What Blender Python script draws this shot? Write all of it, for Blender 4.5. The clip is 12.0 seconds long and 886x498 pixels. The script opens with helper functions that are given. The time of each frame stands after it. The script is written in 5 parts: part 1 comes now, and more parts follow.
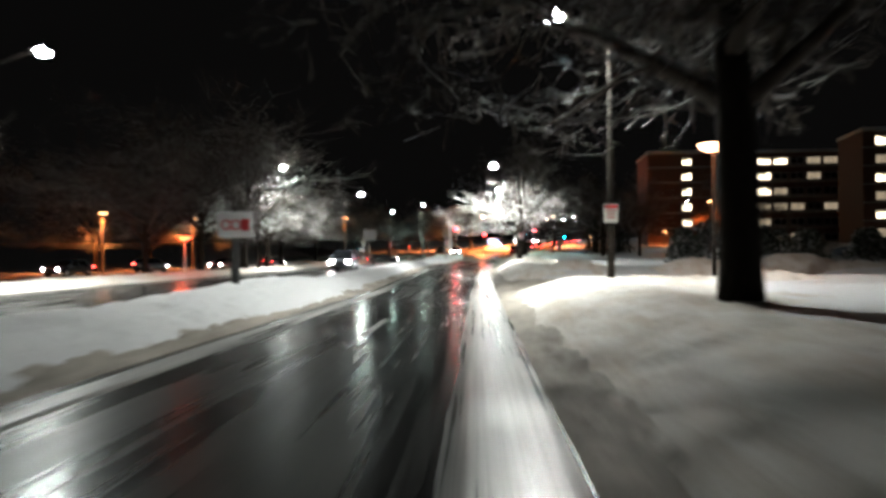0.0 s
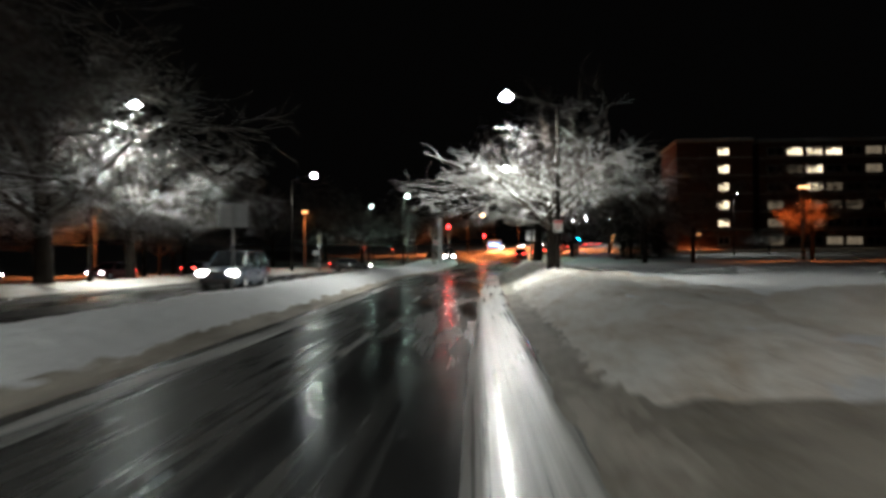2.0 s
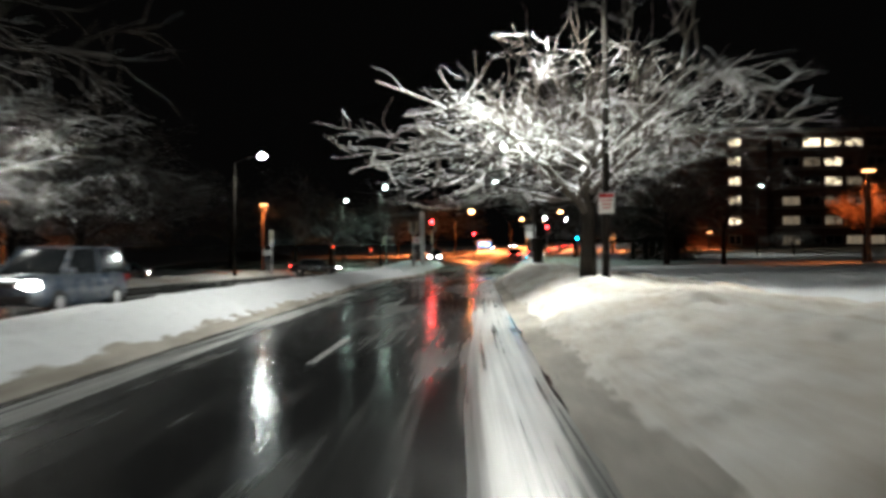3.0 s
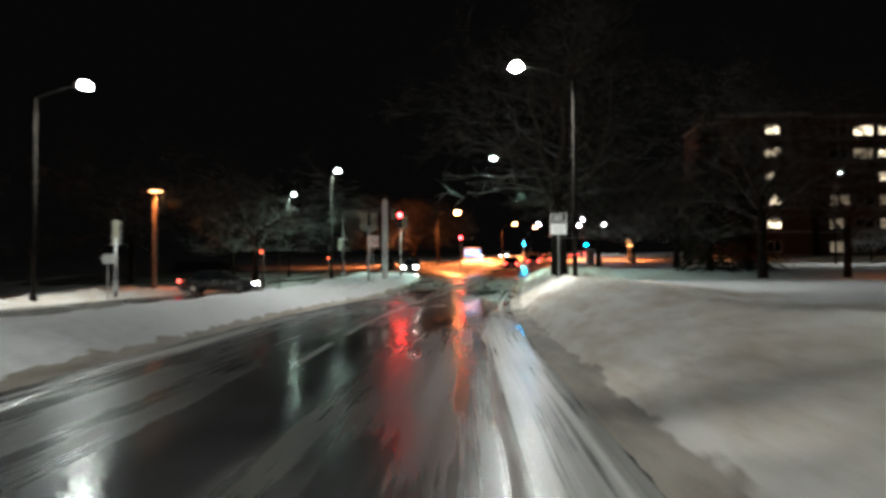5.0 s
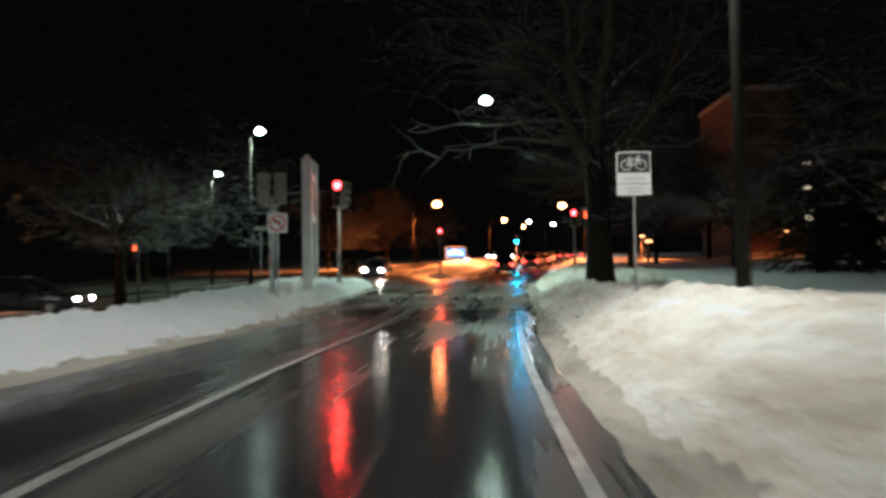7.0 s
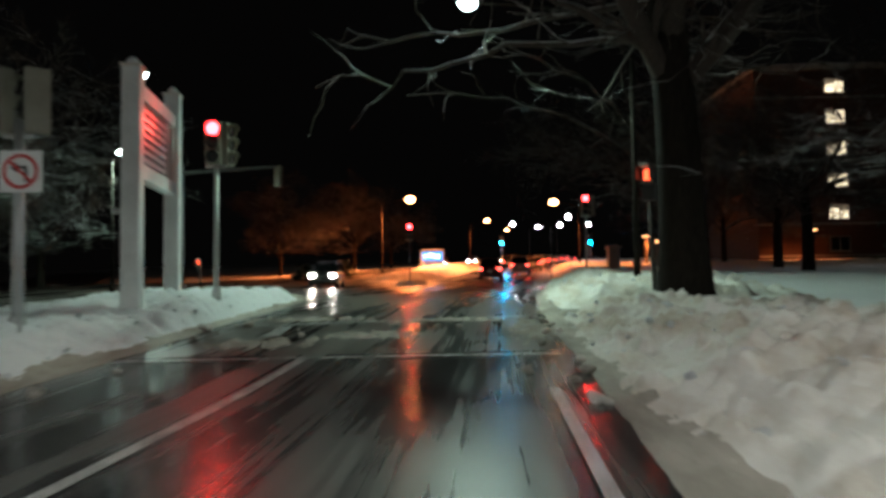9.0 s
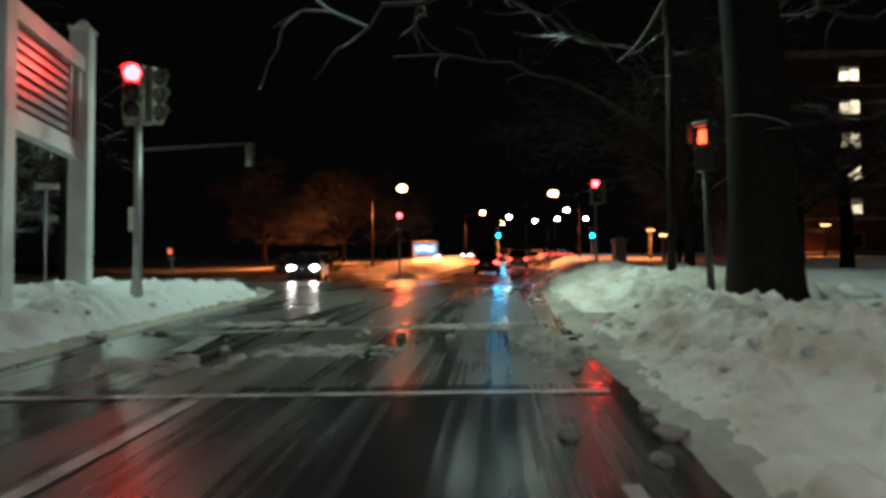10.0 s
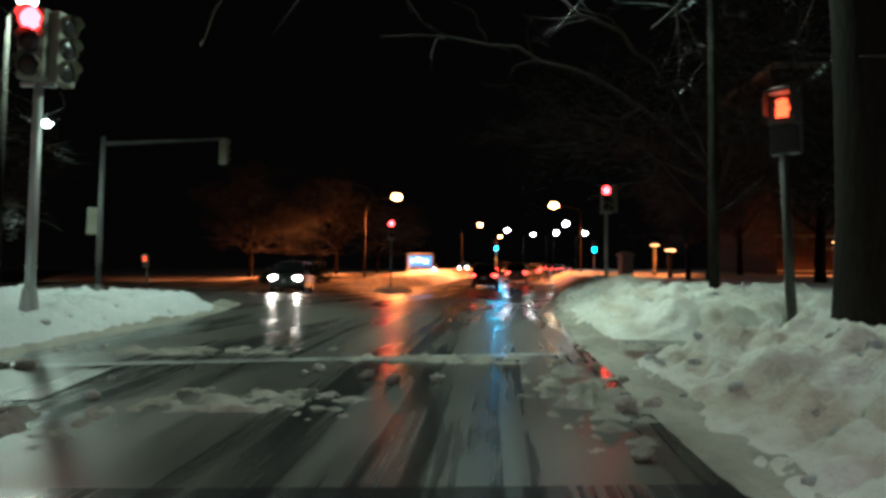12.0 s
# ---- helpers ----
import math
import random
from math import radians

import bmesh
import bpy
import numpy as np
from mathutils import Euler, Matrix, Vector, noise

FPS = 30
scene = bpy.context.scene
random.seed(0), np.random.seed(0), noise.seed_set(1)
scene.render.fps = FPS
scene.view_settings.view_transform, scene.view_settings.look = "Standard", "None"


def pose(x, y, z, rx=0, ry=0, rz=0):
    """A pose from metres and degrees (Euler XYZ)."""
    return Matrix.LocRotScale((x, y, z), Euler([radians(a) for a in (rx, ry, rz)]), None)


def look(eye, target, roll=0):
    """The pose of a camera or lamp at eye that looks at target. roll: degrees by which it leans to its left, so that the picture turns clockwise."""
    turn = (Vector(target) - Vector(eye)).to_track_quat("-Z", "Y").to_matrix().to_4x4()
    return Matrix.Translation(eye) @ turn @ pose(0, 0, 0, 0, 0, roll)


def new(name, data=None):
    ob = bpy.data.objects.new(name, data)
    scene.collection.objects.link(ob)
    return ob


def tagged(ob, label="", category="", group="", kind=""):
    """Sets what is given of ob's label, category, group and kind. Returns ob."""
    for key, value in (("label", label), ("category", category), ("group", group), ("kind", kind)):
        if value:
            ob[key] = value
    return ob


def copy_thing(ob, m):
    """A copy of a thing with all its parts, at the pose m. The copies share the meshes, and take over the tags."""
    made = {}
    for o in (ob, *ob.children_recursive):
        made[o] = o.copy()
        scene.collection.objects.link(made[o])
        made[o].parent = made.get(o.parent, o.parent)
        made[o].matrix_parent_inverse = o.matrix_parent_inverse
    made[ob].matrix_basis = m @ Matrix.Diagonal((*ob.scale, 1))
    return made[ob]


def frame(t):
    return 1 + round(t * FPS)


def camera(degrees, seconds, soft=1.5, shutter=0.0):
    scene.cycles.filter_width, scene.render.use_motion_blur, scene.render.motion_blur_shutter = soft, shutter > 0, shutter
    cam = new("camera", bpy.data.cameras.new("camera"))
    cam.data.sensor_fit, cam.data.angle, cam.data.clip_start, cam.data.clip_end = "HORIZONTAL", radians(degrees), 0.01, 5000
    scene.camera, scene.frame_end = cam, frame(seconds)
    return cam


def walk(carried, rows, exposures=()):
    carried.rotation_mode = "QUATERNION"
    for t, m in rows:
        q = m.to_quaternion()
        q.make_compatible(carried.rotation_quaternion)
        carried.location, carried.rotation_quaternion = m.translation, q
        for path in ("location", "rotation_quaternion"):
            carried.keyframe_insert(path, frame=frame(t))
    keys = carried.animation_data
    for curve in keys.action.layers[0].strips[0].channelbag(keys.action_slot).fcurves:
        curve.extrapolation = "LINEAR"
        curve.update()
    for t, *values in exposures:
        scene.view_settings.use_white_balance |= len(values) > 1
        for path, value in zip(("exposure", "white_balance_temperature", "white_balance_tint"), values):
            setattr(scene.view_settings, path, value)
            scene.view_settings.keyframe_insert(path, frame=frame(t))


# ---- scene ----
# ---------- camera and its way ----------
cam = camera(65.0, 12.0, soft=3.4, shutter=0.7)
EYE = 1.35
ROUTE = (
    (0.0, 0.00, 0.00, 2.80, 0.42, 0.39), (0.5, -0.01, 6.55, 2.71, 0.33, 0.36), (1.0, -0.02, 13.08, 2.87, 0.58, 0.41),
    (1.5, -0.03, 19.57, 2.93, 0.59, 0.26), (2.0, -0.03, 26.08, 2.64, 0.82, 0.14), (2.5, -0.02, 32.54, 2.23, 0.98, 0.09),
    (3.0, 0.00, 39.00, 1.71, 0.90, 0.18), (5.0, 0.07, 62.13, 0.42, 1.83, 0.24), (5.5, 0.23, 67.15, 0.15, 1.77, 0.20),
    (6.0, 0.40, 71.86, -0.05, 1.88, 0.43), (6.5, 0.59, 76.34, -0.33, 1.96, 0.46), (7.0, 0.79, 80.31, -0.91, 2.10, 0.72),
    (9.0, 1.68, 92.86, -2.54, 2.62, 0.89), (9.5, 1.84, 95.13, -2.85, 2.84, 0.76), (10.0, 1.98, 96.83, -2.97, 2.11, 0.30),
    (10.5, 2.09, 98.29, -3.12, 2.79, -0.12), (11.0, 2.17, 99.21, -3.20, 2.89, -0.46), (11.5, 2.22, 99.78, -3.23, 3.17, -0.58),
    (12.0, 2.26, 99.97, -3.24, 3.21, -0.64))


def eye_pose(x, y, yaw, pitch, roll):
    return pose(x, y, EYE, 0, 0, yaw) @ pose(0, 0, 0, 90 + pitch) @ pose(0, 0, 0, 0, 0, ROLL * roll)


ROLL = -1
walk(cam, [(t, eye_pose(x, y, a, b, c)) for t, x, y, a, b, c in ROUTE],
     exposures=[(0, 1.15), (0.5, 0.65), (0.9, 0.2), (1.5, -0.42), (2.2, 0.1), (3, 0.22), (3.8, -0.5), (4.4, 0.0), (5, 0.7), (5.5, 0.9), (6.5, 0.45), (7, 0.25), (9, 0.05), (12, -0.05)])

# ---------- world and street light ----------
world = bpy.data.worlds.new("night_sky")
scene.world = world
world.use_nodes = True
world.node_tree.nodes["Background"].inputs[0].default_value = (0.0092, 0.0088, 0.0086, 1)
world.node_tree.nodes["Background"].inputs[1].default_value = 0.13
COOL, PALE_GREEN, SODIUM = (0.97, 1.0, 0.93), (0.70, 1.0, 0.83), (1.0, 0.27, 0.075)
LED_WATTS, SODIUM_WATTS, LANTERN_WATTS = 5600, 13000, 3200


def lamp_light(name, loc, colour, watts, size=0.25, spot=0, aim=None):
    """A real lamp: a spot that shines down out of its head, or a bare bulb."""
    data = bpy.data.lights.new(name, "SPOT" if spot else "POINT")
    data.color, data.energy, data.shadow_soft_size = colour, watts, size
    if spot:
        data.spot_size, data.spot_blend = radians(spot), 0.45
    ob = new(name, data)
    ob.matrix_basis = look(loc, aim) if aim else Matrix.Translation(loc)
    return ob

# ---------- materials ----------
def material(name, colour, rough=0.6, metal=0.0, emit=0.0, glow=None):
    m = bpy.data.materials.new(name)
    m.use_nodes = True
    b = m.node_tree.nodes["Principled BSDF"]
    b.inputs["Base Color"].default_value = (*colour, 1)
    b.inputs["Roughness"].default_value = rough
    b.inputs["Metallic"].default_value = metal
    if emit:
        b.inputs["Emission Color"].default_value = (*(glow or colour), 1)
        b.inputs["Emission Strength"].default_value = emit
    return m


def node(m, kind, **values):
    n = m.node_tree.nodes.new("ShaderNode" + kind)
    for k, v in values.items():
        n.inputs[k.replace("_", " ")].default_value = v
    return n


def wire(m, a, b):
    m.node_tree.links.new(a, b)


def bsdf(m):
    return m.node_tree.nodes["Principled BSDF"]


def where(m, scale=(1, 1, 1), uv=False):
    """Coordinates of the thing itself (or its lengthwise map), stretched."""
    co = node(m, "TexCoord")
    mp = node(m, "Mapping", Scale=scale)
    wire(m, co.outputs["UV" if uv else "Object"], mp.inputs["Vector"])
    return mp.outputs["Vector"]


def grain(m, co, scale, detail=4.0, rough=0.55):
    n = node(m, "TexNoise", Scale=scale, Detail=detail, Roughness=rough)
    wire(m, co, n.inputs["Vector"])
    return n.outputs["Fac"]


def ramp(m, fac, *stops):
    r = node(m, "ValToRGB")
    els = r.color_ramp.elements
    while len(els) < len(stops):
        els.new(0.5)
    for e, (p, c) in zip(els, stops):
        e.position, e.color = p, (*c, 1) if len(c) == 3 else c
    wire(m, fac, r.inputs["Fac"])
    return r.outputs["Color"]


def grey(v):
    return (v, v, v)


def mix(m, fac, a, b, how="MIX"):
    n = m.node_tree.nodes.new("ShaderNodeMix")
    n.data_type, n.blend_type = "RGBA", how
    for s, v in ((0, fac), (6, a), (7, b)):
        if isinstance(v, (int, float)):
            n.inputs[s].default_value = v
        elif isinstance(v, tuple):
            n.inputs[s].default_value = (*v, 1)
        else:
            wire(m, v, n.inputs[s])
    return n.outputs[2]


def bump(m, fac, strength, distance=0.02, under=None):
    n = node(m, "Bump", Strength=strength, Distance=distance)
    wire(m, fac, n.inputs["Height"])
    if under is not None:
        wire(m, under, n.inputs["Normal"])
    return n.outputs["Normal"]


def worn(name, dark, light, rough=(0.4, 0.7), metal=0.0, scale=6.0, bumps=0.15):
    """A surface with stains at two scales and fine relief."""
    m = material(name, light, metal=metal)
    co = where(m)
    big, fine = grain(m, co, scale * 0.25), grain(m, co, scale * 5)
    both = mix(m, 0.4, big, fine)
    wire(m, ramp(m, both, (0.3, dark), (0.65, light)), bsdf(m).inputs["Base Color"])
    wire(m, ramp(m, fine, (0.3, grey(rough[0])), (0.7, grey(rough[1]))), bsdf(m).inputs["Roughness"])
    wire(m, bump(m, fine, bumps, 0.01), bsdf(m).inputs["Normal"])
    return m


def snow_material(name, clean, dirt, dirty):
    """Ploughed snow: lumpy, with brown grit in bands and specks."""
    m = material(name, clean, 0.75)
    co = where(m)
    lumps, fine = grain(m, co, 2.2, 5, 0.6), grain(m, co, 14, 4, 0.6)
    stain = grain(m, where(m, (1.3, 0.35, 1.8)), 1.1, 6, 0.65)
    c = ramp(m, stain, (dirty[0], clean), (dirty[1], dirt))
    c = mix(m, ramp(m, fine, (0.62, grey(0)), (0.78, grey(0.6))), c, dirt)
    wire(m, c, bsdf(m).inputs["Base Color"])
    wire(m, bump(m, fine, 0.55, 0.03, bump(m, lumps, 0.75, 0.12)), bsdf(m).inputs["Normal"])
    bsdf(m).inputs["Specular IOR Level"].default_value = 0.3
    return m


def asphalt_material(name, film, wet, silt=(0.24, 0.235, 0.22)):
    """Wet asphalt with lengthwise tyre tracks, puddles and a thin film of slush."""
    m = material(name, (0.03, 0.03, 0.03))
    co = where(m, uv=True)
    tracks = grain(m, where(m, (1.5, 0.03, 1), True), 1.7, 5, 0.6)
    streak = grain(m, where(m, (5.0, 0.06, 1), True), 2.5, 4, 0.6)
    patch = grain(m, where(m, (0.35, 0.06, 1), True), 1.6, 4)
    fine = grain(m, co, 60, 3)
    both = mix(m, 0.4, tracks, streak)
    cover = mix(m, 0.45, both, patch)
    slush = ramp(m, cover, (film - 0.06, grey(0)), (film + 0.20, grey(1)))
    tar = ramp(m, fine, (0.3, (0.018, 0.018, 0.02)), (0.7, (0.05, 0.05, 0.05)))
    wire(m, mix(m, mix(m, 0.75, grey(0.0), slush, "MIX"), tar, silt), bsdf(m).inputs["Base Color"])
    dry = ramp(m, patch, (0.35, grey(wet[0])), (0.65, grey(wet[1])))
    wire(m, mix(m, slush, dry, (0.55, 0.55, 0.55)), bsdf(m).inputs["Roughness"])
    wire(m, bump(m, fine, 0.10, 0.006, bump(m, both, 0.12, 0.02)), bsdf(m).inputs["Normal"])
    bsdf(m).inputs["Specular IOR Level"].default_value = 0.6
    return m


ASPHALT = asphalt_material("wet_asphalt", 0.53, (0.10, 0.24))
ASPHALT_CROSSING = asphalt_material("slush_filmed_asphalt", 0.49, (0.15, 0.30), (0.25, 0.215, 0.175))
ASPHALT_FAR = asphalt_material("slushy_asphalt", 0.48, (0.25, 0.5))
SNOW = snow_material("ploughed_snow", (0.80, 0.775, 0.735), (0.55, 0.46, 0.37), (0.42, 0.70))
SNOW_FIELD = snow_material("fresh_snow", (0.80, 0.81, 0.83), (0.55, 0.53, 0.5), (0.62, 0.85))
SLUSH_GREY = snow_material("grey_slush", (0.48, 0.44, 0.385), (0.24, 0.21, 0.175), (0.40, 0.70))
SNOW_SLUSH = snow_material("brown_slush", (0.40, 0.365, 0.315), (0.17, 0.15, 0.125), (0.38, 0.70))


def snow_and_sheen_material(name):
    """Thin packed snow and ice, wheel-streaked and half glossy, paled for the lamps' reflection."""
    m = material(name, (0.5, 0.5, 0.5))
    streak = grain(m, where(m, (6.0, 0.05, 1), True), 2.2, 5, 0.6)
    patch = grain(m, where(m, (1.2, 0.12, 1), True), 1.5, 4)
    fine = grain(m, where(m, uv=True), 25, 4)
    both = mix(m, 0.45, streak, patch)
    wire(m, ramp(m, both, (0.36, (0.10, 0.10, 0.10)), (0.60, (0.62, 0.62, 0.60))), bsdf(m).inputs["Base Color"])
    wire(m, ramp(m, both, (0.36, grey(0.20)), (0.60, grey(0.42))), bsdf(m).inputs["Roughness"])
    wire(m, bump(m, fine, 0.15, 0.01, bump(m, both, 0.15, 0.02)), bsdf(m).inputs["Normal"])
    return m


SNOW_AND_SHEEN = snow_and_sheen_material("snow_ice_and_sheen")
PAINT_LINE = worn("road_paint", (0.10, 0.10, 0.10), (0.60, 0.60, 0.58), (0.2, 0.45), scale=10)
STEEL = worn("galvanised_steel", (0.33, 0.34, 0.34), (0.52, 0.53, 0.53), (0.35, 0.6), 0.7)
POLE_STEEL = worn("weathered_pole_steel", (0.10, 0.10, 0.10), (0.18, 0.18, 0.18), (0.5, 0.75), 0.3)
POLE_BROWN = worn("dark_weathered_pole", (0.010, 0.009, 0.008), (0.026, 0.022, 0.019), (0.65, 0.9), scale=9, bumps=0.3)
bsdf(POLE_BROWN).inputs["Specular IOR Level"].default_value = 0.08
DARK_STEEL = worn("dark_painted_steel", (0.03, 0.03, 0.032), (0.08, 0.08, 0.08), (0.4, 0.65))
WHITE_POST = worn("white_painted_timber", (0.55, 0.56, 0.55), (0.80, 0.81, 0.80), (0.5, 0.75), scale=5)
TIMBER = worn("brown_timber", (0.045, 0.042, 0.038), (0.11, 0.10, 0.09), (0.6, 0.85), scale=6)
SIGN_WHITE = worn("sign_white", (0.68, 0.69, 0.68), (0.82, 0.83, 0.82), (0.3, 0.45), scale=3, bumps=0.02)
SIGN_BLACK = worn("sign_black", (0.015, 0.015, 0.015), (0.03, 0.03, 0.03), (0.3, 0.45), scale=3, bumps=0.02)
SIGN_RED = worn("sign_red", (0.50, 0.03, 0.03), (0.62, 0.05, 0.05), (0.3, 0.45), scale=3, bumps=0.02)
SIGN_BACK = worn("sign_back_aluminium", (0.42, 0.43, 0.43), (0.60, 0.61, 0.60), (0.35, 0.55), 0.6, 3)
SIGN_GREEN = worn("sign_green", (0.02, 0.16, 0.08), (0.03, 0.22, 0.11), (0.3, 0.45), scale=3, bumps=0.02)
HOUSING = worn("signal_housing", (0.16, 0.15, 0.11), (0.30, 0.29, 0.24), (0.4, 0.6), scale=5)
BRICK = worn("brick_wall", (0.075, 0.036, 0.026), (0.15, 0.076, 0.054), (0.75, 0.95), scale=8, bumps=0.3)
CONCRETE = worn("pale_concrete", (0.35, 0.34, 0.32), (0.52, 0.51, 0.48), (0.7, 0.9), scale=4)
RUBBER = worn("tyre_rubber", (0.012, 0.012, 0.012), (0.035, 0.035, 0.035), (0.6, 0.9), scale=12)
GLASS_DARK = material("tinted_glass", (0.012, 0.014, 0.016), 0.06)
LENS_DARK = material("unlit_lens", (0.03, 0.03, 0.03), 0.2)
CHROME = material("chrome", (0.6, 0.6, 0.6), 0.2, 1.0)

GLOW_LED = material("led_lens", (0.9, 0.9, 0.9), 0.3, 0, 160, (0.90, 1.0, 0.96))
GLOW_PALE = material("pale_green_lens", (0.9, 0.9, 0.9), 0.3, 0, 25, (0.72, 1.0, 0.88))
GLOW_SODIUM = material("sodium_lens", (0.9, 0.8, 0.6), 0.3, 0, 30, (1.0, 0.40, 0.14))
GLOW_LANTERN = material("lantern_lens", (0.9, 0.8, 0.6), 0.3, 0, 5.0, (1.0, 0.46, 0.18))
GLOW_BOWL = material("warm_bowl_lens", (0.9, 0.7, 0.5), 0.3, 0, 5.5, (1.0, 0.48, 0.26))
GLOW_RED = material("red_lens", (0.5, 0.02, 0.02), 0.3, 0, 60, (1.0, 0.014, 0.018))
GLOW_CYAN = material("green_lens", (0.02, 0.4, 0.3), 0.3, 0, 110, (0.0, 0.40, 1.0))
GLOW_HAND = material("orange_hand_lens", (0.5, 0.1, 0.02), 0.3, 0, 4.5, (1.0, 0.085, 0.03))
GLOW_HEAD = material("headlamp_lens", (0.9, 0.9, 0.9), 0.2, 0, 90, (1.0, 0.95, 0.86))
GLOW_TAIL = material("tail_lamp_lens", (0.5, 0.02, 0.02), 0.25, 0, 14, (1.0, 0.05, 0.04))
GLOW_WINDOW = material("lit_window", (0.8, 0.75, 0.6), 0.4, 0, 2.2, (1.0, 0.84, 0.58))
GLOW_DIM = material("dimly_lit_window", (0.5, 0.45, 0.35), 0.4, 0, 0.16, (1.0, 0.8, 0.55))
GLOW_AD = material("backlit_panel", (0.01, 0.03, 0.06), 0.3, 0, 1.5, (0.05, 0.40, 1.0))
GLOW_AD_WHITE = material("backlit_lettering", (0.05, 0.08, 0.1), 0.3, 0, 4, (0.75, 0.95, 1.0))


def bark_material(name, wood, snowline):
    """Bark with snow lying on every upward side."""
    m = material(name, wood, 0.9)
    co = where(m)
    ridges = grain(m, where(m, (1, 1, 0.15)), 22, 4, 0.6)
    clumps = grain(m, co, 3.5, 3)
    geo = node(m, "NewGeometry")
    sep = node(m, "SeparateXYZ")
    wire(m, geo.outputs["Normal"], sep.inputs[0])
    up = node(m, "Math")
    up.operation = "ADD"
    wire(m, sep.outputs["Z"], up.inputs[0])
    half = node(m, "Math")
    half.operation = "MULTIPLY_ADD"
    half.inputs[1].default_value, half.inputs[2].default_value = 0.9, -0.45
    wire(m, clumps, half.inputs[0])
    wire(m, half.outputs[0], up.inputs[1])
    cover = ramp(m, up.outputs[0], (snowline, grey(0)), (snowline + 0.12, grey(1)))
    brown = ramp(m, ridges, (0.3, tuple(c * 0.45 for c in wood)), (0.7, wood))
    wire(m, mix(m, cover, brown, (0.80, 0.81, 0.82)), bsdf(m).inputs["Base Color"])
    wire(m, bump(m, ridges, 0.5, 0.03), bsdf(m).inputs["Normal"])
    return m


BARK = bark_material("bark", (0.026, 0.021, 0.017), 0.76)
bsdf(BARK).inputs["Specular IOR Level"].default_value = 0.1
TWIG = bark_material("snowy_branch", (0.075, 0.06, 0.048), 0.44)
TWIG_BARE = bark_material("bare_branch", (0.06, 0.045, 0.035), 0.62)
TWIG_DUSTED = bark_material("dusted_branch", (0.06, 0.045, 0.035), 0.27)
EVERGREEN = bark_material("snowy_evergreen", (0.02, 0.035, 0.018), 0.45)
DEAD_LEAF = worn("dead_leaf", (0.10, 0.05, 0.022), (0.24, 0.12, 0.05), (0.6, 0.9), scale=5)
NEEDLES = bark_material("dark_spruce_needles", (0.016, 0.026, 0.014), 1.35)


def paint_material(name, colour):
    m = material(name, colour, 0.25)
    co = where(m)
    grime = grain(m, co, 2.5, 5)
    dark = tuple(0.55 * c + 0.03 for c in colour)
    wire(m, ramp(m, grime, (0.35, colour), (0.7, dark)), bsdf(m).inputs["Base Color"])
    wire(m, ramp(m, grime, (0.35, grey(0.18)), (0.7, grey(0.5))), bsdf(m).inputs["Roughness"])
    bsdf(m).inputs["Coat Weight"].default_value = 0.5
    return m


CAR_BLACK = paint_material("black_car_paint", (0.012, 0.012, 0.014))
CAR_RED = paint_material("dark_red_car_paint", (0.14, 0.012, 0.012))
CAR_SILVER = paint_material("silver_car_paint", (0.35, 0.36, 0.37))
CAR_BLUE = paint_material("blue_grey_car_paint", (0.07, 0.09, 0.12))
CAR_WHITE = paint_material("white_car_paint", (0.70, 0.70, 0.69))


# ---------- mesh helpers ----------
def thing(name, label, category, at=(0, 0, 0), turn=0, group="", kind=""):
    ob = new(name)
    ob.empty_display_size = 0.2
    ob.matrix_basis = pose(*at, 0, 0, turn)
    return tagged(ob, label, category, group, kind)


def mesh_of(name, bm, mat, smooth=False):
    me = bpy.data.meshes.new(name)
    if smooth:
        for f in bm.faces:
            f.smooth = True
    bm.to_mesh(me)
    bm.free()
    me.materials.append(mat)
    return me


def part(name, bm, mat, parent, label="", smooth=False):
    ob = new(name, mesh_of(name, bm, mat, smooth))
    ob.parent = parent
    return tagged(ob, label)


def solid(name, bm, mat, label, category, group="", kind="", smooth=False):
    return tagged(new(name, mesh_of(name, bm, mat, smooth)), label, category, group, kind)


def block(bm, size, at=(0, 0, 0), turn=(0, 0, 0), edge=0.0):
    made = bmesh.ops.create_cube(bm, size=1, matrix=pose(*at, *turn) @ Matrix.Diagonal((*size, 1)))
    if edge:
        edges = list({e for v in made["verts"] for e in v.link_edges})
        bmesh.ops.bevel(bm, geom=edges, offset=edge, segments=2, affect="EDGES", profile=0.7)
    return bm


def rod(bm, a, b, r1, r2=None, sides=12):
    a, b = Vector(a), Vector(b)
    d = b - a
    m = Matrix.Translation((a + b) / 2) @ d.to_track_quat("Z", "Y").to_matrix().to_4x4()
    bmesh.ops.create_cone(bm, cap_ends=True, segments=sides, radius1=r1, radius2=r1 if r2 is None else r2, depth=d.length, matrix=m)
    return bm


def blob(bm, at, size, sides=14):
    bmesh.ops.create_uvsphere(bm, u_segments=sides, v_segments=sides // 2 + 1, radius=1, matrix=Matrix.Translation(at) @ Matrix.Diagonal((*size, 1)))
    return bm


def ring(bm, at, r, w, turn=(90, 0, 0), sides=24, thick=0.006):
    """A flat ring, r to its middle, w wide."""
    m = pose(*at, *turn)
    loops = []
    for k in range(sides):
        a = 2 * math.pi * k / sides
        ca, sa = math.cos(a), math.sin(a)
        loops.append([bm.verts.new(m @ Vector((q * ca, q * sa, z))) for q, z in ((r - w / 2, -thick / 2), (r + w / 2, -thick / 2), (r + w / 2, thick / 2), (r - w / 2, thick / 2))])
    for k in range(sides):
        a, b = loops[k], loops[(k + 1) % sides]
        for i in range(4):
            bm.faces.new((a[i], b[i], b[(i + 1) % 4], a[(i + 1) % 4]))
    return bm


